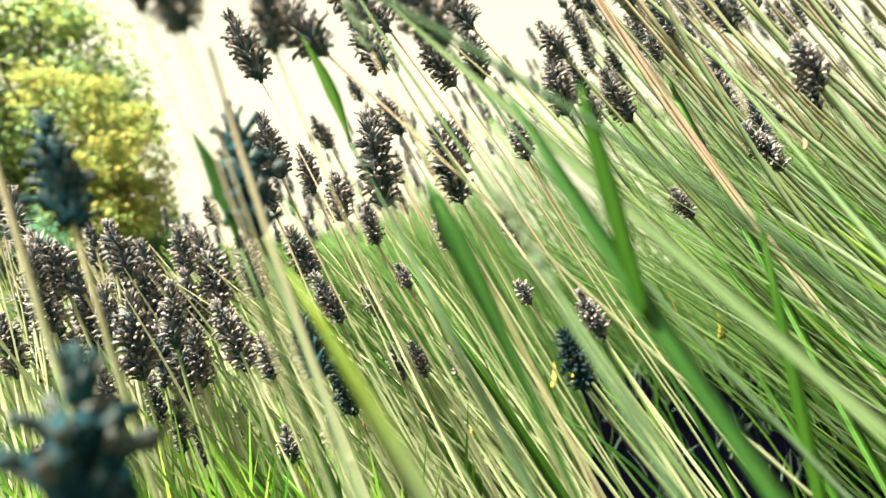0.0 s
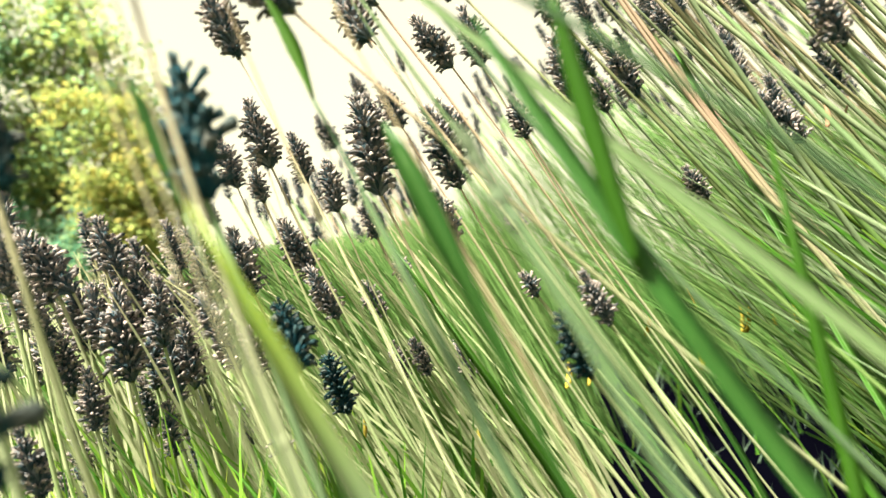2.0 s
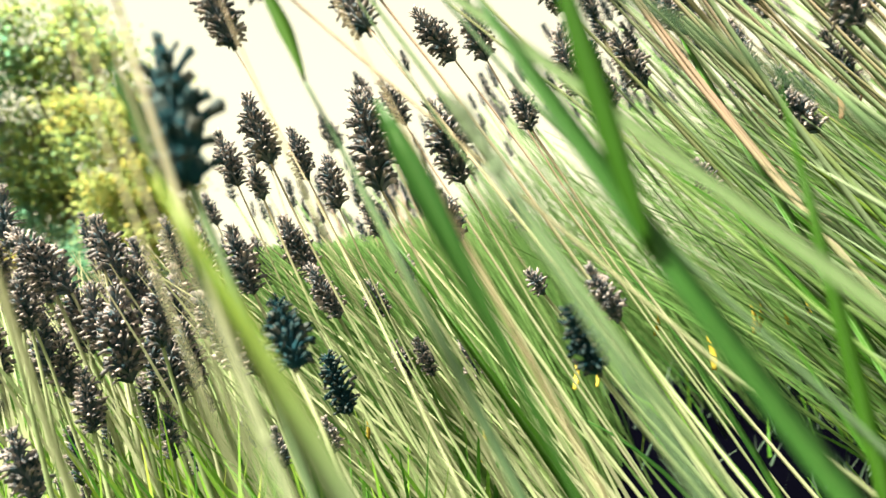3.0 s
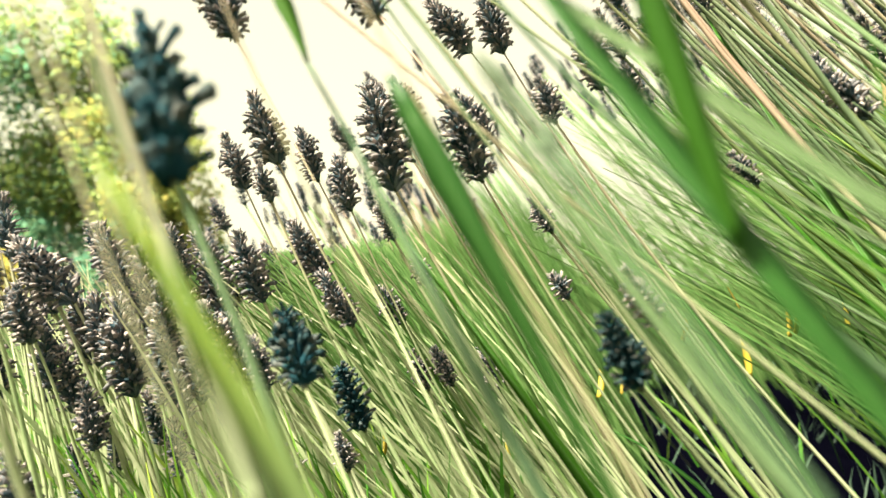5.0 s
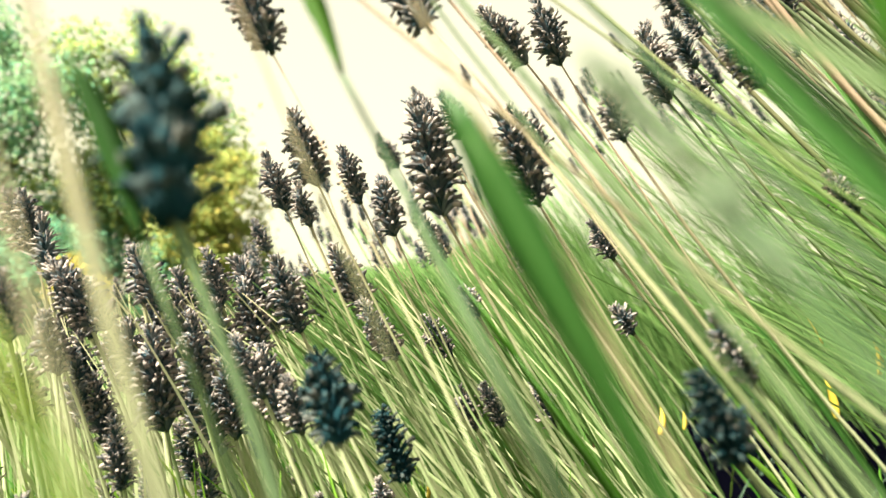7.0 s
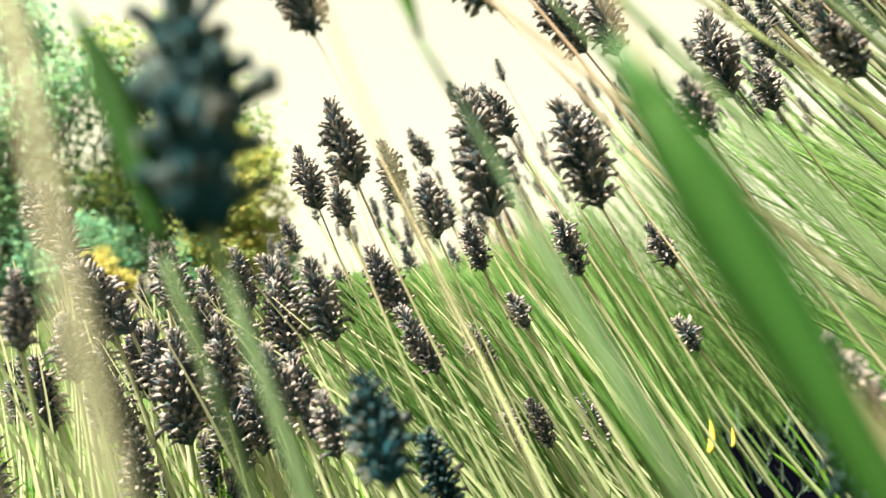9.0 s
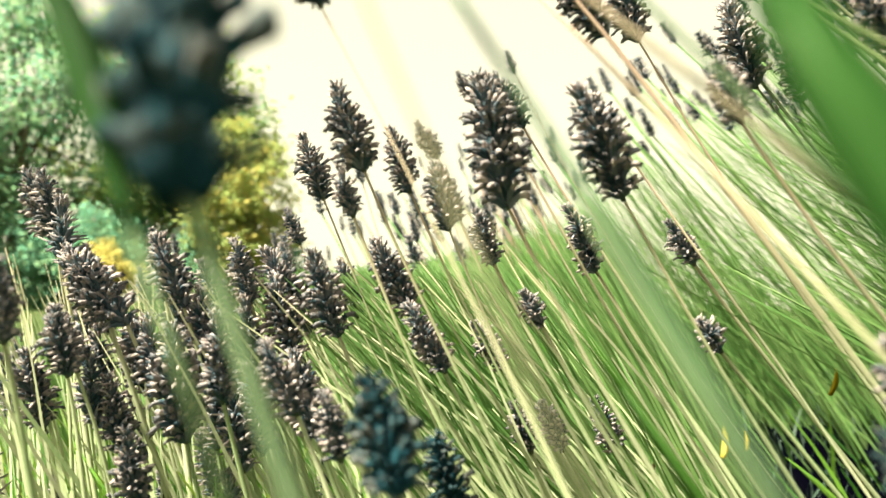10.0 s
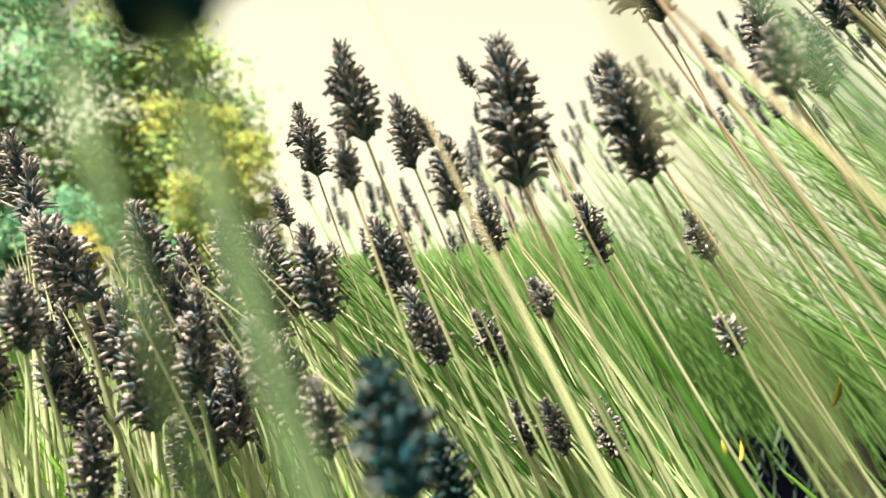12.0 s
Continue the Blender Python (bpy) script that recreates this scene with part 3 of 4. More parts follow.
stalk(-0.0483, 0.1618, 0.2508, -0.31, 0.22, 36, wide=15.5, ragged=True, root=(0.0531, 0.1427, 0.003), bow=(0.0005, 0.0035, 0.0004), thick=0.0013, stem=PALE_SAGE, label="lavender stalk with an open ragged spike, shade in its colour")
stalk(-0.0632, 0.1277, 0.2964, -0.2, 0.0, 13, thick=0.0004, stem=STEM, root=(0.0925, 0.1150, 0.003), bow=(-0.0110, -0.0043, -0.0006))
stalk(-0.0567, 0.1328, 0.2941, -0.2, 0.0, 13, thick=0.0004, stem=STEM, root=(0.0925, 0.1150, 0.003), bow=(-0.0110, -0.0043, -0.0006))

# ---- grass stalks and blades at the edge of the bed ----
LANCE = ((0.0, 0.70, 0.80, 0.87, 0.92, 0.96, 0.985, 1.0), (0.22, 0.26, 0.36, 0.62, 1.0, 0.86, 0.5, 0.06))
STRAP = ((0.0, 0.5, 0.82, 0.92, 0.97, 1.0), (0.75, 1.0, 1.0, 0.8, 0.45, 0.05))
blade((0.1025, 0.1427, 0.0), (-0.0046, 0.1463, 0.2637), 0.0056, (0.0038, -0.0038, 0.0053), face=(-0.5, -1, 0.4), fold=0.3, steps=40, shape=LANCE,
      label="lance-shaped green grass leaf, pointed, on a narrow stalk")
broad = blade((0.2110, 0.1074, 0.0), (0.0140, 0.1392, 0.2826), 0.0053, (-0.0126, -0.0175, -0.0006), face=(0.3, -1, 0.5), fold=0.3, steps=30, shape=STRAP,
      label="broad deep green grass blade arching over the lavender")
# a brighter narrow leaf parts from the broad one
fork = [p - broad.location for p in bend((0.0400, 0.1216, 0.2310), (0.0263, 0.1192, 0.2779), (0.0004, 0.0, -0.0022), 12)]
piece("leaf", blade_mesh(fork, 0.0040, 0.2, MID_BLADE, (-0.4, -1, 0.2), 0.8, "leaf", shape=((0.0, 0.25, 0.6, 0.85, 1.0), (0.3, 0.8, 1.0, 0.7, 0.05))), broad, None, "brighter narrow side leaf")
blade((0.1350, 0.1707, 0.0), (0.0758, 0.1536, 0.2677), 0.0034, (0.0011, 0.0008, -0.0001), mat=MID_BLADE, face=(-0.4, -1, 0.2), label="short upright bright green grass blade")
blade((0.1300, 0.1700, 0.0), (0.0794, 0.1754, 0.1832), 0.0042, (0.004, 0, 0.0), mat=MID_BLADE, tip=0.8, label="young bright green grass shoot with a pointed tip")
blade((0.1700, 0.1850, 0.0), (0.1139, 0.1937, 0.1750), 0.0044, (0.004, 0, 0.0), mat=MID_BLADE, tip=0.8, label="young bright green grass shoot with a pointed tip")
blade((0.2150, 0.1650, 0.0), (0.1129, 0.2332, 0.2107), 0.0046, (0.000, 0, 0.0), mat=MID_BLADE, face=(0.3, -1, 0.5), tip=0.75, label="broad bright green grass blade over bare soil")


def grass_stalk(root, top, thick, leaf_at, leaf_top, leaf_width, sag, label, mat=GREY_STALK, plume=0.0, leaf_mat=BLADE, leaf_bow=(0.001, 0, 0.001), leaf_face=(0.4, -1, 0.2)):
    """A grass culm with one leaf near its top; plume: length of a ragged seed head."""
    root = Vector(root)
    thing = new("grass_stalk")
    thing.location = root
    tagged(thing, label, "grass", "grass stalks in the bed")
    pts = [p - root for p in bend(root, top, sag, 14)]
    v, f = tube(pts, [thick * (1.3 - 0.85 * i / 14) * (1.3 if i in (5, 10) else 1) for i in range(15)], 7)
    piece("culm", mesh_of("culm", v, f, [mat]), thing)
    for i in (5, 10):
        d = (pts[i + 1] - pts[i]).normalized()
        r0 = thick * (1.3 - 0.85 * i / 14) * 1.3
        v, f = tube([pts[i] - d * r0 * 1.6, pts[i] - d * r0 * 0.6, pts[i] + d * r0 * 0.6, pts[i] + d * r0 * 1.6], [r0 * 0.9, r0 * 1.06, r0 * 1.06, r0 * 0.9], 7)
        piece("node", mesh_of("node", v, f, [mat]), thing)
    if leaf_top is not None:
        n = pts[leaf_at]
        piece("leaf", blade_mesh(bend(n, Vector(leaf_top) - root, leaf_bow, 10), leaf_width, 0.3, leaf_mat, leaf_face, 0.45, "leaf", 0.2), thing)
    if plume:
        r = random.Random(5)
        d = (pts[-1] - pts[-3]).normalized()
        v, f = [], []
        for i in range(46):
            q = pts[-1] - d * plume * r.random()
            w = Vector((r.uniform(-1, 1), r.uniform(-1, 1), r.uniform(-1, 1))) * 0.0016 + d * 0.004
            tube([q, q + w * 0.5, q + w], [0.0003, 0.0006, 0.0001], 4, v, f)
        piece("seed_head", mesh_of("seed_head", v, f, [SEED]), thing)
    return thing


stalk(-0.0298, 0.2257, 0.3357, -0.56, 0.54, 32, stem=SAGE, thick=0.0007, root=(0.2255, 0.0687, 0.003), bow=(-0.0176, -0.0115, -0.0081))
stalk(-0.0083, 0.2495, 0.3454, -0.99, 0.31, 32, stem=GREEN_STEM, thick=0.0008, root=(0.3306, 0.0733, 0.003), bow=(0.0058, 0.0214, -0.0053))
stalk(0.0130, 0.2718, 0.3505, -0.80, 0.33, 32, stem=GREEN_STEM, thick=0.0010, root=(0.2831, 0.0423, 0.003), bow=(0.0124, 0.0341, -0.0129))
stalk(-0.0387, 0.2020, 0.3135, -1.06, 0.09, 32, stem=STEM, thick=0.0009, root=(0.3131, 0.2330, 0.003), bow=(-0.0021, -0.0175, -0.0042))
stalk(-0.0262, 0.2744, 0.3339, -0.66, 0.54, 32, stem=STEM, thick=0.0009, root=(0.1772, 0.2001, 0.003), bow=(0.0006, -0.0278, 0.0066))
stalk(-0.0438, 0.2193, 0.3614, -0.58, 0.47, 32, stem=SAGE, thick=0.0010, root=(0.1786, 0.0622, 0.003), bow=(-0.0043, -0.0044, -0.0007))
stalk(-0.0381, 0.1142, 0.3070, -1.50, 0.32, 32, stem=GREY_STALK, thick=0.0011, root=(0.3312, 0.0890, 0.003), bow=(0.0081, -0.0172, 0.0113))
stalk(0.0007, 0.1787, 0.3082, -0.74, 0.26, 32, stem=GREY_STALK, thick=0.0010, root=(0.2980, 0.0927, 0.003), bow=(-0.0134, -0.0015, -0.0127))

grass_stalk((0.1026, 0.1253, 0.0), (-0.0267, 0.1784, 0.2785), 0.0010, 14, (-0.0418, 0.1798, 0.3105), 0.0040, (0.0070, -0.0176, 0),
            "grey-green grass stalk with a narrow green leaf at its tip", leaf_mat=MID_BLADE)
blade((0.1030, 0.1247, 0.0), (-0.0130, 0.1690, 0.2520), 0.0030, (0.0066, -0.0165, 0), mat=SAGE, fold=0.15, steps=24, shape=((0, 0.6, 0.85, 0.95, 1), (0.9, 1.0, 0.8, 0.5, 0.1)), label="broad grey-green grass leaf sheathing a stalk")
grass_stalk((0.1345, 0.1420, 0.0), (-0.0230, 0.1540, 0.3060), 0.0005, 8, None, 0.004, (-0.0015, -0.0074, 0), "thin tan grass stalk rising from a broad green blade", mat=TAN_STEM, plume=0.012)
blade((0.1190, 0.0037, 0.0), (0.0150, 0.1185, 0.2465), 0.0012, (0.0030, -0.0233, 0.0014), mat=SAGE, fold=0.15, steps=24, shape=((0, 0.6, 0.9, 0.97, 1), (0.8, 0.9, 1.0, 0.7, 0.2)),
      label="wide pale sage grass leaf wrapped round a stalk")
grass_stalk((0.1190, 0.0037, 0.0), (0.0120, 0.1217, 0.2535), 0.0006, 8, None, 0.004, (0.0030, -0.0233, 0.0014),
            "grey-green grass stalk with a ragged seed head", plume=0.022)
grass_stalk((0.0932, 0.1141, 0.0), (-0.0487, 0.1274, 0.2875), 0.0010, 0, None, 0.0040, (-0.0116, -0.0043, -0.0006),
            "grass stalk drying from sage green to straw at its tip", mat=CREAM_STEM)
blade((0.1215, 0.0489, 0.0), (-0.0255, 0.1016, 0.2412), 0.0050, (0.0002, 0.0136, -0.0010), mat=SHEATH, fold=0.2, face=(-0.9, -1, 0.6), steps=24,
      shape=((0, 0.6, 0.85, 0.94, 1), (0.7, 1.0, 0.95, 0.7, 0.1)), label="broad pale sage grass leaf, yellow-green at its top, sheathing a stalk")
grass_stalk((0.0325, 0.1510, 0.0), (-0.0520, 0.1590, 0.2470), 0.0010, 14, (-0.0645, 0.1570, 0.2775), 0.0042, (0.0010, 0.0095, 0.0045),
            "pale sage-green grass stalk rising through the lavender", mat=SAGE)
blade((0.2694, -0.0094, 0.0), (-0.0200, 0.1690, 0.3195), 0.0040, (-0.0004, -0.0015, 0.0002), mat=SAGE, fold=0.2, steps=24, shape=((0, 0.6, 0.9, 1), (0.8, 1.0, 0.7, 0.1)),
      label="long pale sage grass leaf slanting across the bed")
blade((0.2128, 0.1563, 0.0), (0.1404, 0.3983, 0.3799), 0.0075, (-0.0024, 0.0017, -0.0014), mat=MID_BLADE, fold=0.25, steps=24, shape=STRAP,
      label="long fresh green grass blade at the side of the bed")
grass_stalk((0.1835, -0.0189, 0.0), (0.1146, 0.2638, 0.3379), 0.0014, 8, None, 0.004, (0, 0, 0), "stout sage-green grass stalk at the side of the bed", mat=SAGE)
stalk(-0.1085, 0.1377, 0.2924, -0.30, -0.05, 24, stem=CREAM_STEM, thick=0.0016, root=(-0.0165, 0.1528, 0.003), bow=(-0.0009, -0.0017, -0.0004), label="dried lavender stalk with a stout cream stem")
stalk(-0.0545, 0.0985, 0.1990, -0.12, -0.04, 25, wide=20, ragged=True, seed=4, label="dried lavender stalk with brownish spike low at the bed edge")
stalk(-0.2044, 0.3886, 0.1946, -0.18, -0.07, 41)
stalk(-0.1841, 0.3989, 0.2035, -0.13, -0.07, 45)
stalk(-0.1555, 0.3901, 0.2003, -0.13, -0.07, 44)
stalk(-0.1407, 0.3999, 0.2130, -0.27, -0.07, 43)
stalk(-0.2171, 0.3796, 0.1697, -0.20, -0.07, 37)
stalk(-0.1129, 0.3626, 0.1850, -0.32, -0.07, 38)
stalk(-0.2023, 0.4368, 0.2276, -0.28, -0.07, 40)
stalk(-0.1786, 0.4135, 0.1922, -0.20, -0.13, 49)
stalk(-0.2278, 0.4150, 0.1906, -0.23, -0.13, 45)
stalk(-0.2120, 0.4267, 0.2050, -0.22, -0.13, 42)
stalk(-0.2523, 0.3708, 0.1800, -0.20, -0.13, 39)


# ---- the rest of the bed ----
ROUTE = [Vector((METRES * a, METRES * b, EYE + METRES * c + METRES * b * math.tan(radians(TILT)))) for _, a, b, c, *_ in ROWS]


def in_bed(x, y):
    """Inside the long bed's outline, which the soil in the ground's material follows too."""
    dx, dy, c, s = x - 1.15, y - 1.55, math.cos(radians(40)), math.sin(radians(40))
    return math.hypot((dx * c + dy * s) / 2.6, (dy * c - dx * s) / 1.15) < 0.94 + 0.16 * noise.noise((x * 3, y * 3, 5))


def is_bare(x, y, wider=0.0):
    """The gap of bare soil in the bed, near black from the shade in its colour."""
    a, b, p = Vector((0.17, 0.33)), Vector((0.62, 1.15)), Vector((x, y))
    u = max(0, min(1, (p - a).dot(b - a) / (b - a).length_squared))
    return (a + (b - a) * u - p).length < wider + 0.15 + 0.24 * u


def over_soil(p):
    """In the open air above the bare soil, on the side of the path: no stem crosses it."""
    dx, dy = p[0], p[1] - 0.06
    d = math.hypot(dx, dy)
    return d < 1.2 and 14 < math.degrees(math.atan2(dx, dy)) < 32 and -0.36 < (p[2] - 0.232) / d < -0.14


def clear_of_route(a, b, gap):
    """True if the straight line from a to b keeps this far from the way of the lens."""
    a, b = Vector(a), Vector(b)
    d = b - a
    for p in ROUTE:
        u = max(0, min(1, (p - a).dot(d) / d.length_squared))
        if (a + d * u - p).length < gap:
            return False
    return True


def crest(az):
    """The slope up to the hedge's outline by bearing: low on the near end, rising to the middle of the bed."""
    return float(np.interp(az, (-45, -37, -30, -24, -20, -10, 0, 5, 15, 27, 40), (0.05, 0.07, 0.08, 0.10, 0.22, 0.28, 0.30, 0.40, 0.50, 0.56, 0.56)))


def fill(az):
    """The slope up to where the green mass of stems ends and only flower spikes stand against the sky."""
    return float(np.interp(az, (-30, -20, -12, -5, 1, 6, 10, 15, 25, 40), (0.06, 0.065, 0.085, 0.125, 0.185, 0.245, 0.28, 0.285, 0.265, 0.24)))


def scatter(count, az0, az1, d0, d1, s0, seed, far=False, over=None, bare=False):
    r = random.Random(seed)
    made = tries = 0
    while made < count and tries < count * 30:
        tries += 1
        az = r.uniform(az0, az1)
        d = d0 + (d1 - d0) * r.random() ** 0.8
        hi = crest(az)
        slope = r.uniform(max(s0, fill(az) - 0.03) if az > -8 else s0, hi) if over is None else r.uniform(*over)
        x, y, z = d * math.sin(radians(az)), 0.06 + d * math.cos(radians(az)), 0.232 + slope * d
        if not 0.09 < z < 0.56:
            continue
        k = lavender_lean(x, y) * r.uniform(0.75, 1.2)
        j = r.uniform(-0.25, 0.15)
        foot = (x + k * z, y + j * z, 0.004)
        if not clear_of_route(foot, (x, y, z), 0.05) or is_bare(foot[0], foot[1]) or any(over_soil((foot[0] - k * h, foot[1] - j * h, h)) for h in (0.04, 0.08, 0.12, 0.16, 0.2)):
            continue
        stalk(x, y, z, -k * r.uniform(0.35, 0.8), r.uniform(-0.2, 0.1), r.uniform(22, 44), k=k, j=j, far=far, near=False, seed=r.randrange(10 ** 6))
        made += 1


scatter(26, -42, -26, 0.36, 0.85, -0.30, 101)
scatter(34, -43, -19, 0.34, 0.62, 0, 107, over=(-0.42, -0.06))
scatter(7, -15, 1, 0.42, 0.75, 0, 108, over=(-0.06, 0.13))
scatter(20, -25, -8, 0.48, 0.95, -0.20, 102)
scatter(22, -8, 6, 0.5, 1.0, -0.12, 103)
scatter(54, 3, 36, 0.42, 0.95, 0.16, 104)
scatter(52, 0, 40, 0.24, 0.7, 0, 105, over=(0.5, 0.95))
scatter(30, -2, 24, 0.34, 0.75, 0, 111, over=(0.27, 0.52))


def far_stalks(count, seed):
    """Lavender far down the bed, too small and many to tell apart."""
    r = random.Random(seed)
    verts, faces, slots = [], [], []
    heads = [([v.co.copy() for v in me.vertices], [tuple(p.vertices) for p in me.polygons], [p.material_index for p in me.polygons]) for me in WHORLS_FAR]
    for _ in range(count):
        az = r.triangular(-30, 42, 18)
        d = r.uniform(0.8, 2.0)
        slope = fill(az) + (crest(az) - fill(az)) * r.uniform(-0.15, 0.8)
        x, y, z = d * math.sin(radians(az)), 0.06 + d * math.cos(radians(az)), min(0.72, 0.232 + slope * d)
        k = lavender_lean(x, y) * r.uniform(0.75, 1.2)
        n0 = len(faces)
        tube(bend((x + k * z, y, 0.0), (x, y, z), (0.01, 0, 0.01), 5), [0.0013] * 6, 4, verts, faces)
        slots.extend([2] * (len(faces) - n0))
        length, half = r.uniform(0.022, 0.045), r.uniform(0.007, 0.010)
        turn = Vector((-k * 0.6, r.uniform(-0.2, 0.2), 1)).normalized().to_track_quat("Z", "Y").to_matrix().to_4x4()
        n = max(4, round(length / (half * 0.6)))
        for i in range(n):
            hv, hf, hs = heads[r.randrange(len(heads))]
            size = half * (1 - 0.45 * max(0, i / n - 0.4))
            m = Matrix.Translation((x, y, z)) @ turn @ pose(0, 0, length * 0.9 * i / (n - 1), 0, 0, r.uniform(0, 360)) @ Matrix.Scale(size, 4)
            o = len(verts)
            verts.extend([m @ v for v in hv])
            faces.extend([tuple(q + o for q in f) for f in hf])
            slots.extend(hs)
    ob = new("far_lavender", mesh_of("far_lavender", verts, faces, [CALYX, LIP, FIELD], slots))
    return tagged(ob, "distant dried lavender stalks farther down the bed", "lavender", kind="stuff")


far_stalks(240, 106)

rb = random.Random(77)
made = 0
while made < 210:
    x, y = rb.uniform(-0.32, 0.75), rb.uniform(0.14, 1.0)
    h = rb.uniform(0.10, 0.26) if x > 0.1 else rb.uniform(0.08, 0.15)
    k = lavender_lean(x, y) * rb.uniform(0.5, 1.15)
    top = (x - k * h, y + rb.uniform(-0.3, 0.2) * h, h)
    if any(over_soil(Vector((x, y, 0)).lerp(Vector(top), u)) for u in (0.3, 0.5, 0.7, 0.9)) and rb.random() < 0.85:
        continue
    if not clear_of_route((x, y, 0), top, 0.06) or (is_bare(x, y, 0.08) and rb.random() > 0.08) or x < -0.02 - 0.3 * (y - 0.3) or y < 0.24:
        continue
    made += 1
    blade((x, y, 0), top, rb.uniform(0.0028, 0.0068), (rb.uniform(-0.01, 0.01), 0, rb.uniform(0, 0.02)),
          face=(rb.uniform(-1, 1), -1, rb.uniform(0, 0.6)), tip=0.5, steps=8, mat=rb.choice((BLADE, SWARD, MID_BLADE, LIME_BLADE)),
          label=("slender bright green grass blade in the lavender bed", "slender yellow-green grass blade in the lavender bed")[rb.random() > 0.7])


rf = random.Random(83)
made = 0
while made < 70:
    a, d = radians(rf.uniform(6, 50)), rf.uniform(0.22, 0.6)
    x, y, z = d * math.sin(a), 0.06 + d * math.cos(a), 0.232 + rf.uniform(-0.15, 1.15) * fill(math.degrees(a)) * d
    k = lavender_lean(x, y) * rf.uniform(0.8, 1.15)
    root, top = Vector((x + k * z, y + rf.uniform(-0.35, 0.1) * z, 0)), Vector((x, y, z))
    if not clear_of_route(root, top, 0.06) or is_bare(root.x, root.y) or any(over_soil(root.lerp(top, u)) for u in (0.2, 0.4, 0.6, 0.8)):
        continue
    made += 1
    blade(root, top, rf.uniform(0.0026, 0.0058), (rf.uniform(-0.012, 0.012), rf.uniform(-0.01, 0.01), rf.uniform(0, 0.015)), face=(rf.uniform(-0.8, 0.5), -1, rf.uniform(0, 0.6)),
          steps=12, mat=rf.choice((SAGE, PALE_SAGE, MID_BLADE, LIME_BLADE)), shape=((0, 0.4, 0.8, 0.93, 1), (0.7, 1, 0.8, 0.45, 0.05)), label="long fresh or grey-green grass leaf leaning over the bed's flank")


def thicket(name, count, place, height, width, lean, mat, label, category, seed, segs=3, under=None, soil=False):
    """Countless thin blades joined into one mesh."""
    r = random.Random(seed)
    verts, faces = [], []
    for _ in range(count):
        x, y = place(r)
        h = r.uniform(*(height(x, y) if callable(height) else height))
        k = lean(x, y) * r.uniform(0.5, 1.3)
        j = r.uniform(-0.35, 0.3)
        if not soil and any(over_soil((x - k * h * (0.6 * u + 0.4 * u * u), y + j * h * u, h * u)) for u in (0.2, 0.35, 0.5, 0.65, 0.8, 0.95)) and r.random() < 0.93:
            continue
        if under:
            for _ in range(3):
                tx, ty = x - k * h, y + j * h - 0.06
                h = min(h, max(0.03, 0.232 + r.uniform(*under) * fill(math.degrees(math.atan2(tx, ty))) * math.hypot(tx, ty)))
        w = r.uniform(*width) / 2
        a = r.uniform(-0.9, 0.9)
        side = Vector((math.cos(a), math.sin(a), 0))
        i0 = len(verts)
        for i in range(segs + 1):
            u = i / segs
            c = Vector((x - k * h * (0.6 * u + 0.4 * u * u), y + j * h * u, h * u))
            ww = w * (1 - 0.9 * u ** 2)
            verts += [c - side * ww, c + side * ww + Vector((0, 0, w * 0.3))]
            if i:
                b = i0 + 2 * i
                faces.append((b - 2, b - 1, b + 1, b))
    ob = new(name, mesh_of(name, verts, faces, [mat]))
    return tagged(ob, label, category, kind="stuff")


def bed_near(r):
    while True:
        x, y = r.uniform(-0.75, 1.25), r.uniform(0.05, 1.25)
        if (is_bare(x, y) and r.random() > 0.02) or math.hypot((x - 0.2) / 0.95, (y - 0.6) / 0.6) > 0.85 + 0.4 * noise.noise((x * 4, y * 4, 1)):
            continue
        if r.random() < 0.35 + 0.65 * (noise.noise((x * 7, y * 7, 3)) > -0.1):
            return x, y


def bed_far(r):
    while True:
        x, y = r.uniform(-0.9, 3.0), 0.9 + 2.4 * r.random() ** 1.5
        if in_bed(x, y) and (not is_bare(x, y) or r.random() < 0.05):
            return x, y


def on_lawn(r):
    d, az = 2.0 + 12 * r.random() ** 1.5, radians(r.uniform(-58, 45))
    return d * math.sin(az), d * math.cos(az)


thicket("grass", 3600, bed_near, (0.04, 0.15), (0.0025, 0.0075), lambda x, y: 0.75 * lavender_lean(x, y), SWARD,
        "fine bright green grass growing through the lavender bed", "grass", 201, 4)


def bed_right(r):
    while True:
        a, d = radians(r.uniform(-8, 55)), r.uniform(0.6, 1.7)
        x, y = d * math.sin(a), 0.06 + d * math.cos(a)
        if in_bed(x, y) and (not is_bare(x, y) or r.random() < 0.05):
            return x, y


thicket("lavender_stems", 5200, bed_right, (lambda x, y: (0.22, 0.55) if math.hypot(x, y) < 1.1 else (0.36, 0.75)), (0.0020, 0.0042), lavender_lean, FIELD,
        "mass of thin pale green lavender stems on the far flank of the bed", "lavender", 205, 5, (0.85, 1.08))


def bed_flank(r):
    while True:
        a, d = radians(r.uniform(2, 62)), r.uniform(0.30, 0.95)
        x, y = d * math.sin(a), 0.06 + d * math.cos(a)
        if not is_bare(x, y, 0.05) and r.random() < 0.4 + 0.6 * (noise.noise((x * 9, y * 9, 4)) > 0):
            return x, y


thicket("lavender_stems", 520, bed_flank, (0.16, 0.42), (0.0016, 0.0030), lavender_lean, PALE_SAGE,
        "pale sage-green lavender stems crowding the flank of the bed", "lavender", 209, 6, (0.75, 1.1))


def bed_crest(r):
    while True:
        a, d = radians(r.uniform(-4, 48)), r.uniform(0.42, 1.0)
        x, y = d * math.sin(a), 0.06 + d * math.cos(a)
        if not is_bare(x, y, -0.05):
            return x, y


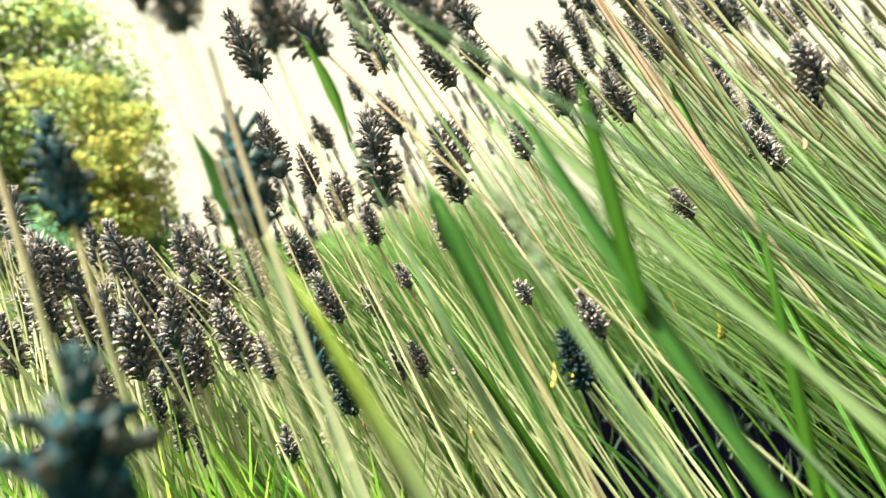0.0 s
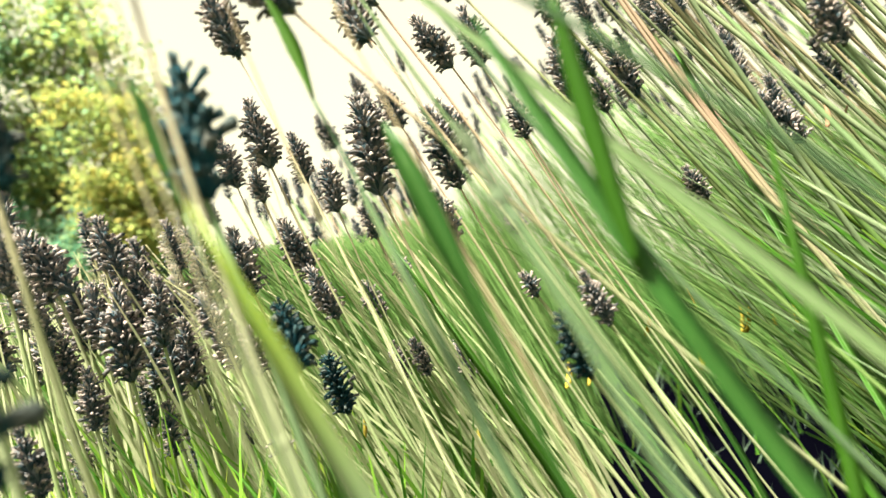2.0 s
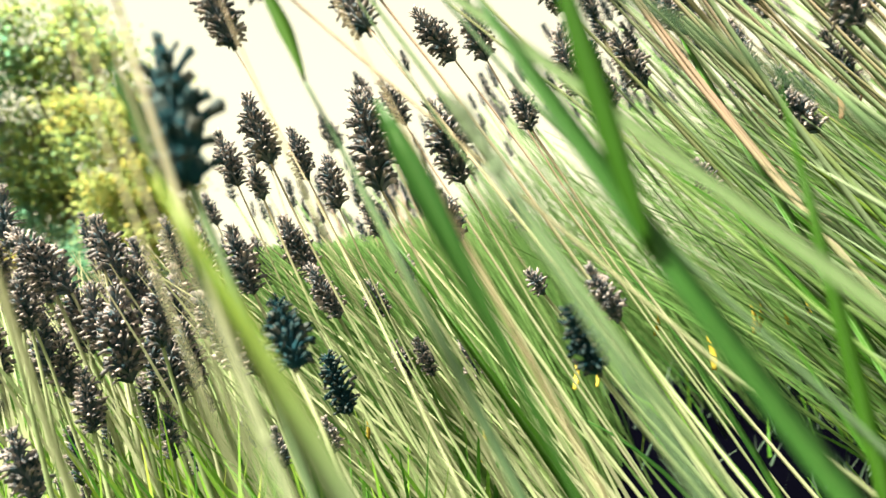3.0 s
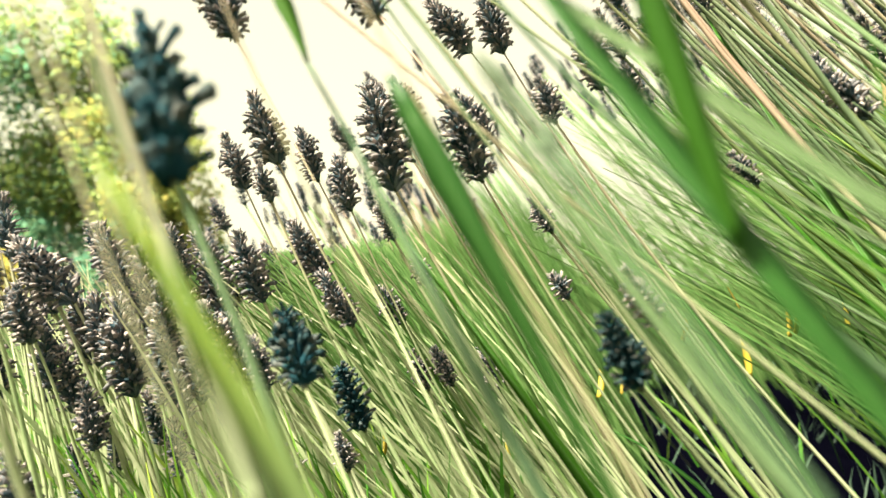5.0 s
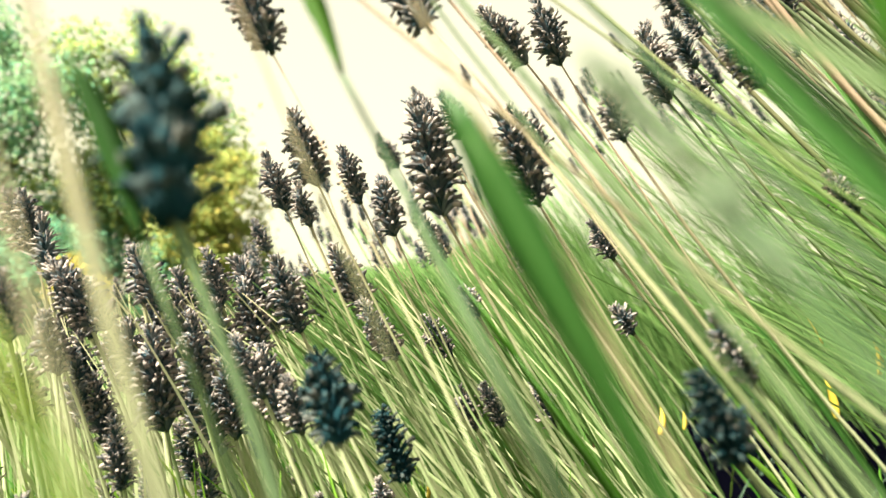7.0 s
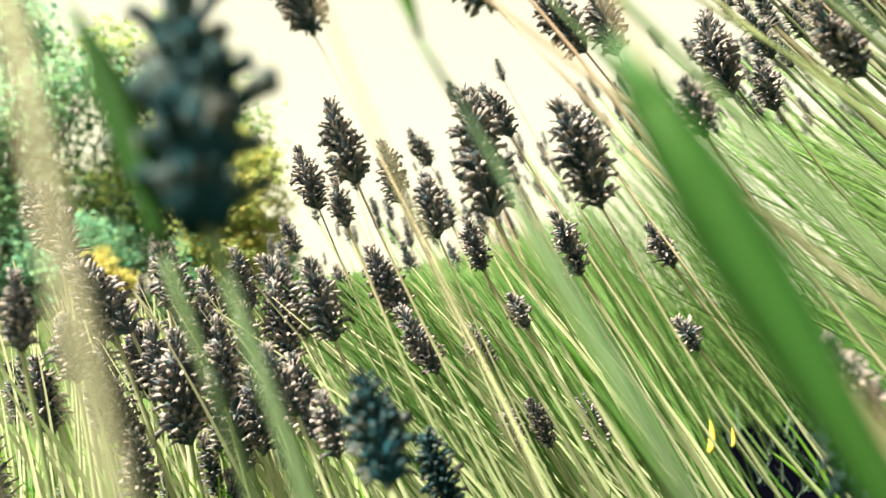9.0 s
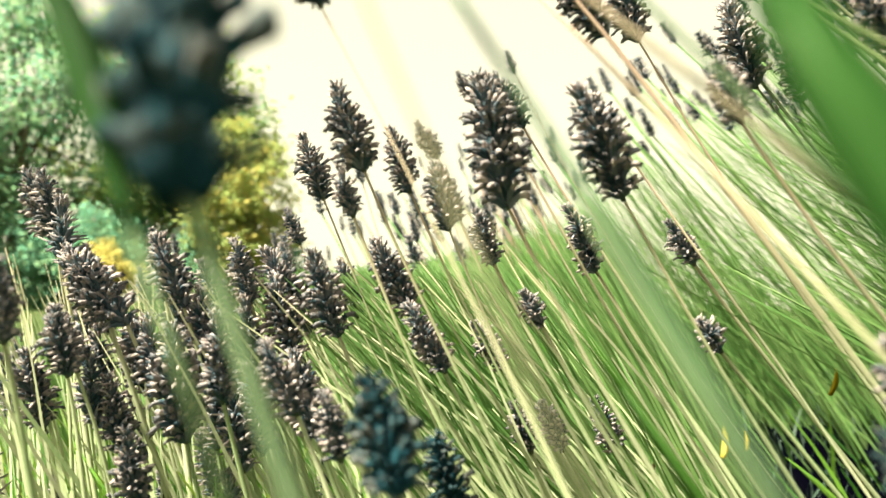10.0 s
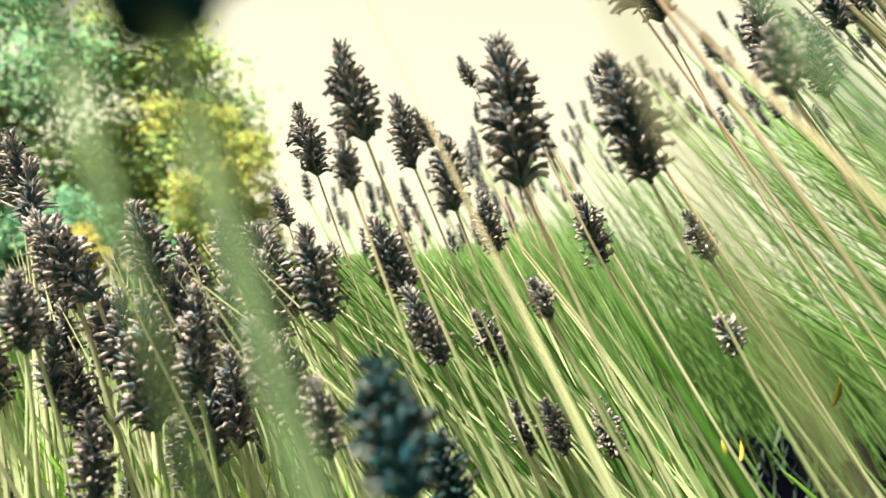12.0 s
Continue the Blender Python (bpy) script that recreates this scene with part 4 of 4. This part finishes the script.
thicket("lavender_stems", 3000, bed_crest, (0.45, 0.6), (0.0018, 0.0034), lavender_lean, FIELD,
        "dense grey-green lavender stems below the top of the bed", "lavender", 212, 6, (0.88, 1.12))
thicket("grass", 1250, bed_flank, (0.12, 0.30), (0.0025, 0.0060), lambda x, y: 0.8 * lavender_lean(x, y), SWARD,
        "bright green grass blades on the flank of the bed", "grass", 210, 5, (0.6, 0.95))


def bed_side(r):
    a, d = radians(r.uniform(-58, -12)), r.uniform(0.5, 1.3)
    return d * math.sin(a), 0.06 + d * math.cos(a)


thicket("lavender_stems", 900, bed_side, (0.12, 0.262), (0.0016, 0.0036), lavender_lean, FIELD,
        "mass of thin grey-green lavender stems at the near end of the bed", "lavender", 207, 4, (0.8, 1.05))
thicket("lavender_stems", 2600, bed_far, (lambda x, y: (0.14, 0.24) if x < -0.2 * y else (0.16, 0.36)), (0.002, 0.004), lavender_lean, FIELD,
        "mass of thin pale green lavender stems farther down the bed", "lavender", 202, 4, (0.85, 1.08))


def bed_foot(r):
    while True:
        a, d = radians(r.uniform(-58, 20)), r.uniform(0.22, 0.8)
        x, y = d * math.sin(a), 0.06 + d * math.cos(a)
        if not is_bare(x, y, 0.02):
            return x, y


thicket("grass", 2300, bed_foot, (0.06, 0.17), (0.0022, 0.0050), lambda x, y: 0.45 + 1.3 * noise.noise((x * 30, y * 30, 2)), SWARD,
        "tangled fresh green grass at the foot of the lavender", "grass", 211, 5)


def bed_leaves(r):
    while True:
        u = r.random() ** 1.6
        x, y = r.uniform(-0.75, 1.0 + 2.0 * u), 0.1 + 2.7 * u
        if in_bed(x, y) and not (is_bare(x, y) and noise.noise((x * 8, y * 8, 8)) < 0.38):
            return x, y


thicket("lavender_foliage", 9500, bed_leaves, (0.02, 0.075), (0.0026, 0.0048), lambda x, y: 1.6 * noise.noise((x * 90, y * 90, 6)), FOLIAGE,
        "grey-green narrow lavender leaves at the foot of the plants", "lavender", 203, 3)


def soil_edge(r):
    while True:
        x, y = r.uniform(0.0, 0.75), r.uniform(0.28, 1.25)
        if is_bare(x, y) and noise.noise((x * 11, y * 11, 8)) > 0.12:
            return x, y


thicket("lavender_foliage", 300, soil_edge, (0.012, 0.045), (0.0016, 0.0030), lambda x, y: 2.6 * noise.noise((x * 70, y * 70, 6)), FOLIAGE,
        "short grey-green lavender leaves scattered over bare soil", "lavender", 213, 3, soil=True)
thicket("grass", 40, soil_edge, (0.04, 0.11), (0.0026, 0.0060), lambda x, y: 0.6 + 1.4 * noise.noise((x * 25, y * 25, 9)), SWARD,
        "fresh green grass tufts standing on bare soil", "grass", 214, 4, soil=True)


def bed_pale(r):
    a, d = radians(r.uniform(-40, 22)), r.uniform(0.34, 0.60)
    return d * math.sin(a), 0.06 + d * math.cos(a)


thicket("lavender_stems", 780, bed_pale, (0.12, 0.30), (0.0022, 0.0036), lavender_lean, STEM,
        "pale cream lavender stems in front of the green mass", "lavender", 215, 6, (0.4, 1.5))
thicket("lawn_grass", 9000, on_lawn, (0.03, 0.07), (0.004, 0.01), lambda x, y: 0.2, LAWN, "short lawn grass beyond the bed", "grass", 204, 2)


# ---- small leaves caught in the bed ----


def fallen_leaf(x, y, z, size, turn, tip, mat, label):
    """A small pointed leaf with a raised rib, resting on the grass."""
    size *= 1.15
    ob = new("fallen_leaf", blade_mesh(bend((0, 0, 0), (0, 0, size), (size * 0.08, 0.0, 0), 7), size * 0.22, 0.35, mat, (0.2, -1, 0.1), 0.35, "fallen_leaf"))
    ob.matrix_world = pose(x, y, z, tip, 0, turn) @ pose(0, 0, 0, 0, turn * 0.2, 0)
    return tagged(ob, label, "leaf", "small dead leaves in the bed")


rl = random.Random(9)
fallen_leaf(0.238, 0.537, 0.186, 0.020, rl.uniform(-60, 60), rl.uniform(-35, 35), YELLOW, "small bright yellow leaf caught between grass stems")
fallen_leaf(0.265, 0.537, 0.192, 0.012, rl.uniform(-60, 60), rl.uniform(-35, 35), YELLOW, "small bright yellow leaf caught between grass stems")
fallen_leaf(0.186, 0.486, 0.164, 0.022, rl.uniform(-60, 60), rl.uniform(-35, 35), YELLOW, "small bright yellow leaf caught between grass stems")
fallen_leaf(0.189, 0.502, 0.210, 0.016, rl.uniform(-60, 60), rl.uniform(-35, 35), YELLOW, "small bright yellow leaf caught between grass stems")
fallen_leaf(0.226, 0.503, 0.190, 0.020, rl.uniform(-60, 60), rl.uniform(-35, 35), YELLOW, "small bright yellow leaf caught between grass stems")
fallen_leaf(0.300, 0.572, 0.189, 0.018, rl.uniform(-60, 60), rl.uniform(-35, 35), YELLOW, "small bright yellow leaf caught between grass stems")
fallen_leaf(0.018, 0.476, 0.110, 0.020, rl.uniform(-60, 60), rl.uniform(-35, 35), YELLOW, "small bright yellow leaf caught between grass stems")
fallen_leaf(-0.053, 0.416, 0.134, 0.012, rl.uniform(-60, 60), rl.uniform(-35, 35), YELLOW, "small bright yellow leaf caught between grass stems")
fallen_leaf(0.103, 0.592, 0.135, 0.022, rl.uniform(-60, 60), rl.uniform(-35, 35), YELLOW, "small bright yellow leaf caught between grass stems")
fallen_leaf(0.178, 0.601, 0.180, 0.020, rl.uniform(-60, 60), rl.uniform(-35, 35), YELLOW, "small bright yellow leaf caught between grass stems")
fallen_leaf(0.045, 0.530, 0.136, 0.010, rl.uniform(-60, 60), rl.uniform(-35, 35), DEAD, "small dry orange-brown leaf caught between lavender stems")
fallen_leaf(0.085, 0.660, 0.105, 0.022, rl.uniform(-60, 60), rl.uniform(-35, 35), YELLOW, "small bright yellow leaf caught between grass stems")
fallen_leaf(0.233, 0.397, 0.321, 0.014, rl.uniform(-60, 60), rl.uniform(-35, 35), DEAD, "small dry orange-brown leaf caught between lavender stems")
fallen_leaf(0.254, 0.416, 0.331, 0.012, rl.uniform(-60, 60), rl.uniform(-35, 35), DEAD, "small dry orange-brown leaf caught between lavender stems")
fallen_leaf(0.018, 0.432, 0.116, 0.018, rl.uniform(-60, 60), rl.uniform(-35, 35), YELLOW, "small bright yellow leaf caught between grass stems")
fallen_leaf(0.134, 0.649, 0.128, 0.014, rl.uniform(-60, 60), rl.uniform(-35, 35), YELLOW, "small bright yellow leaf caught between grass stems")
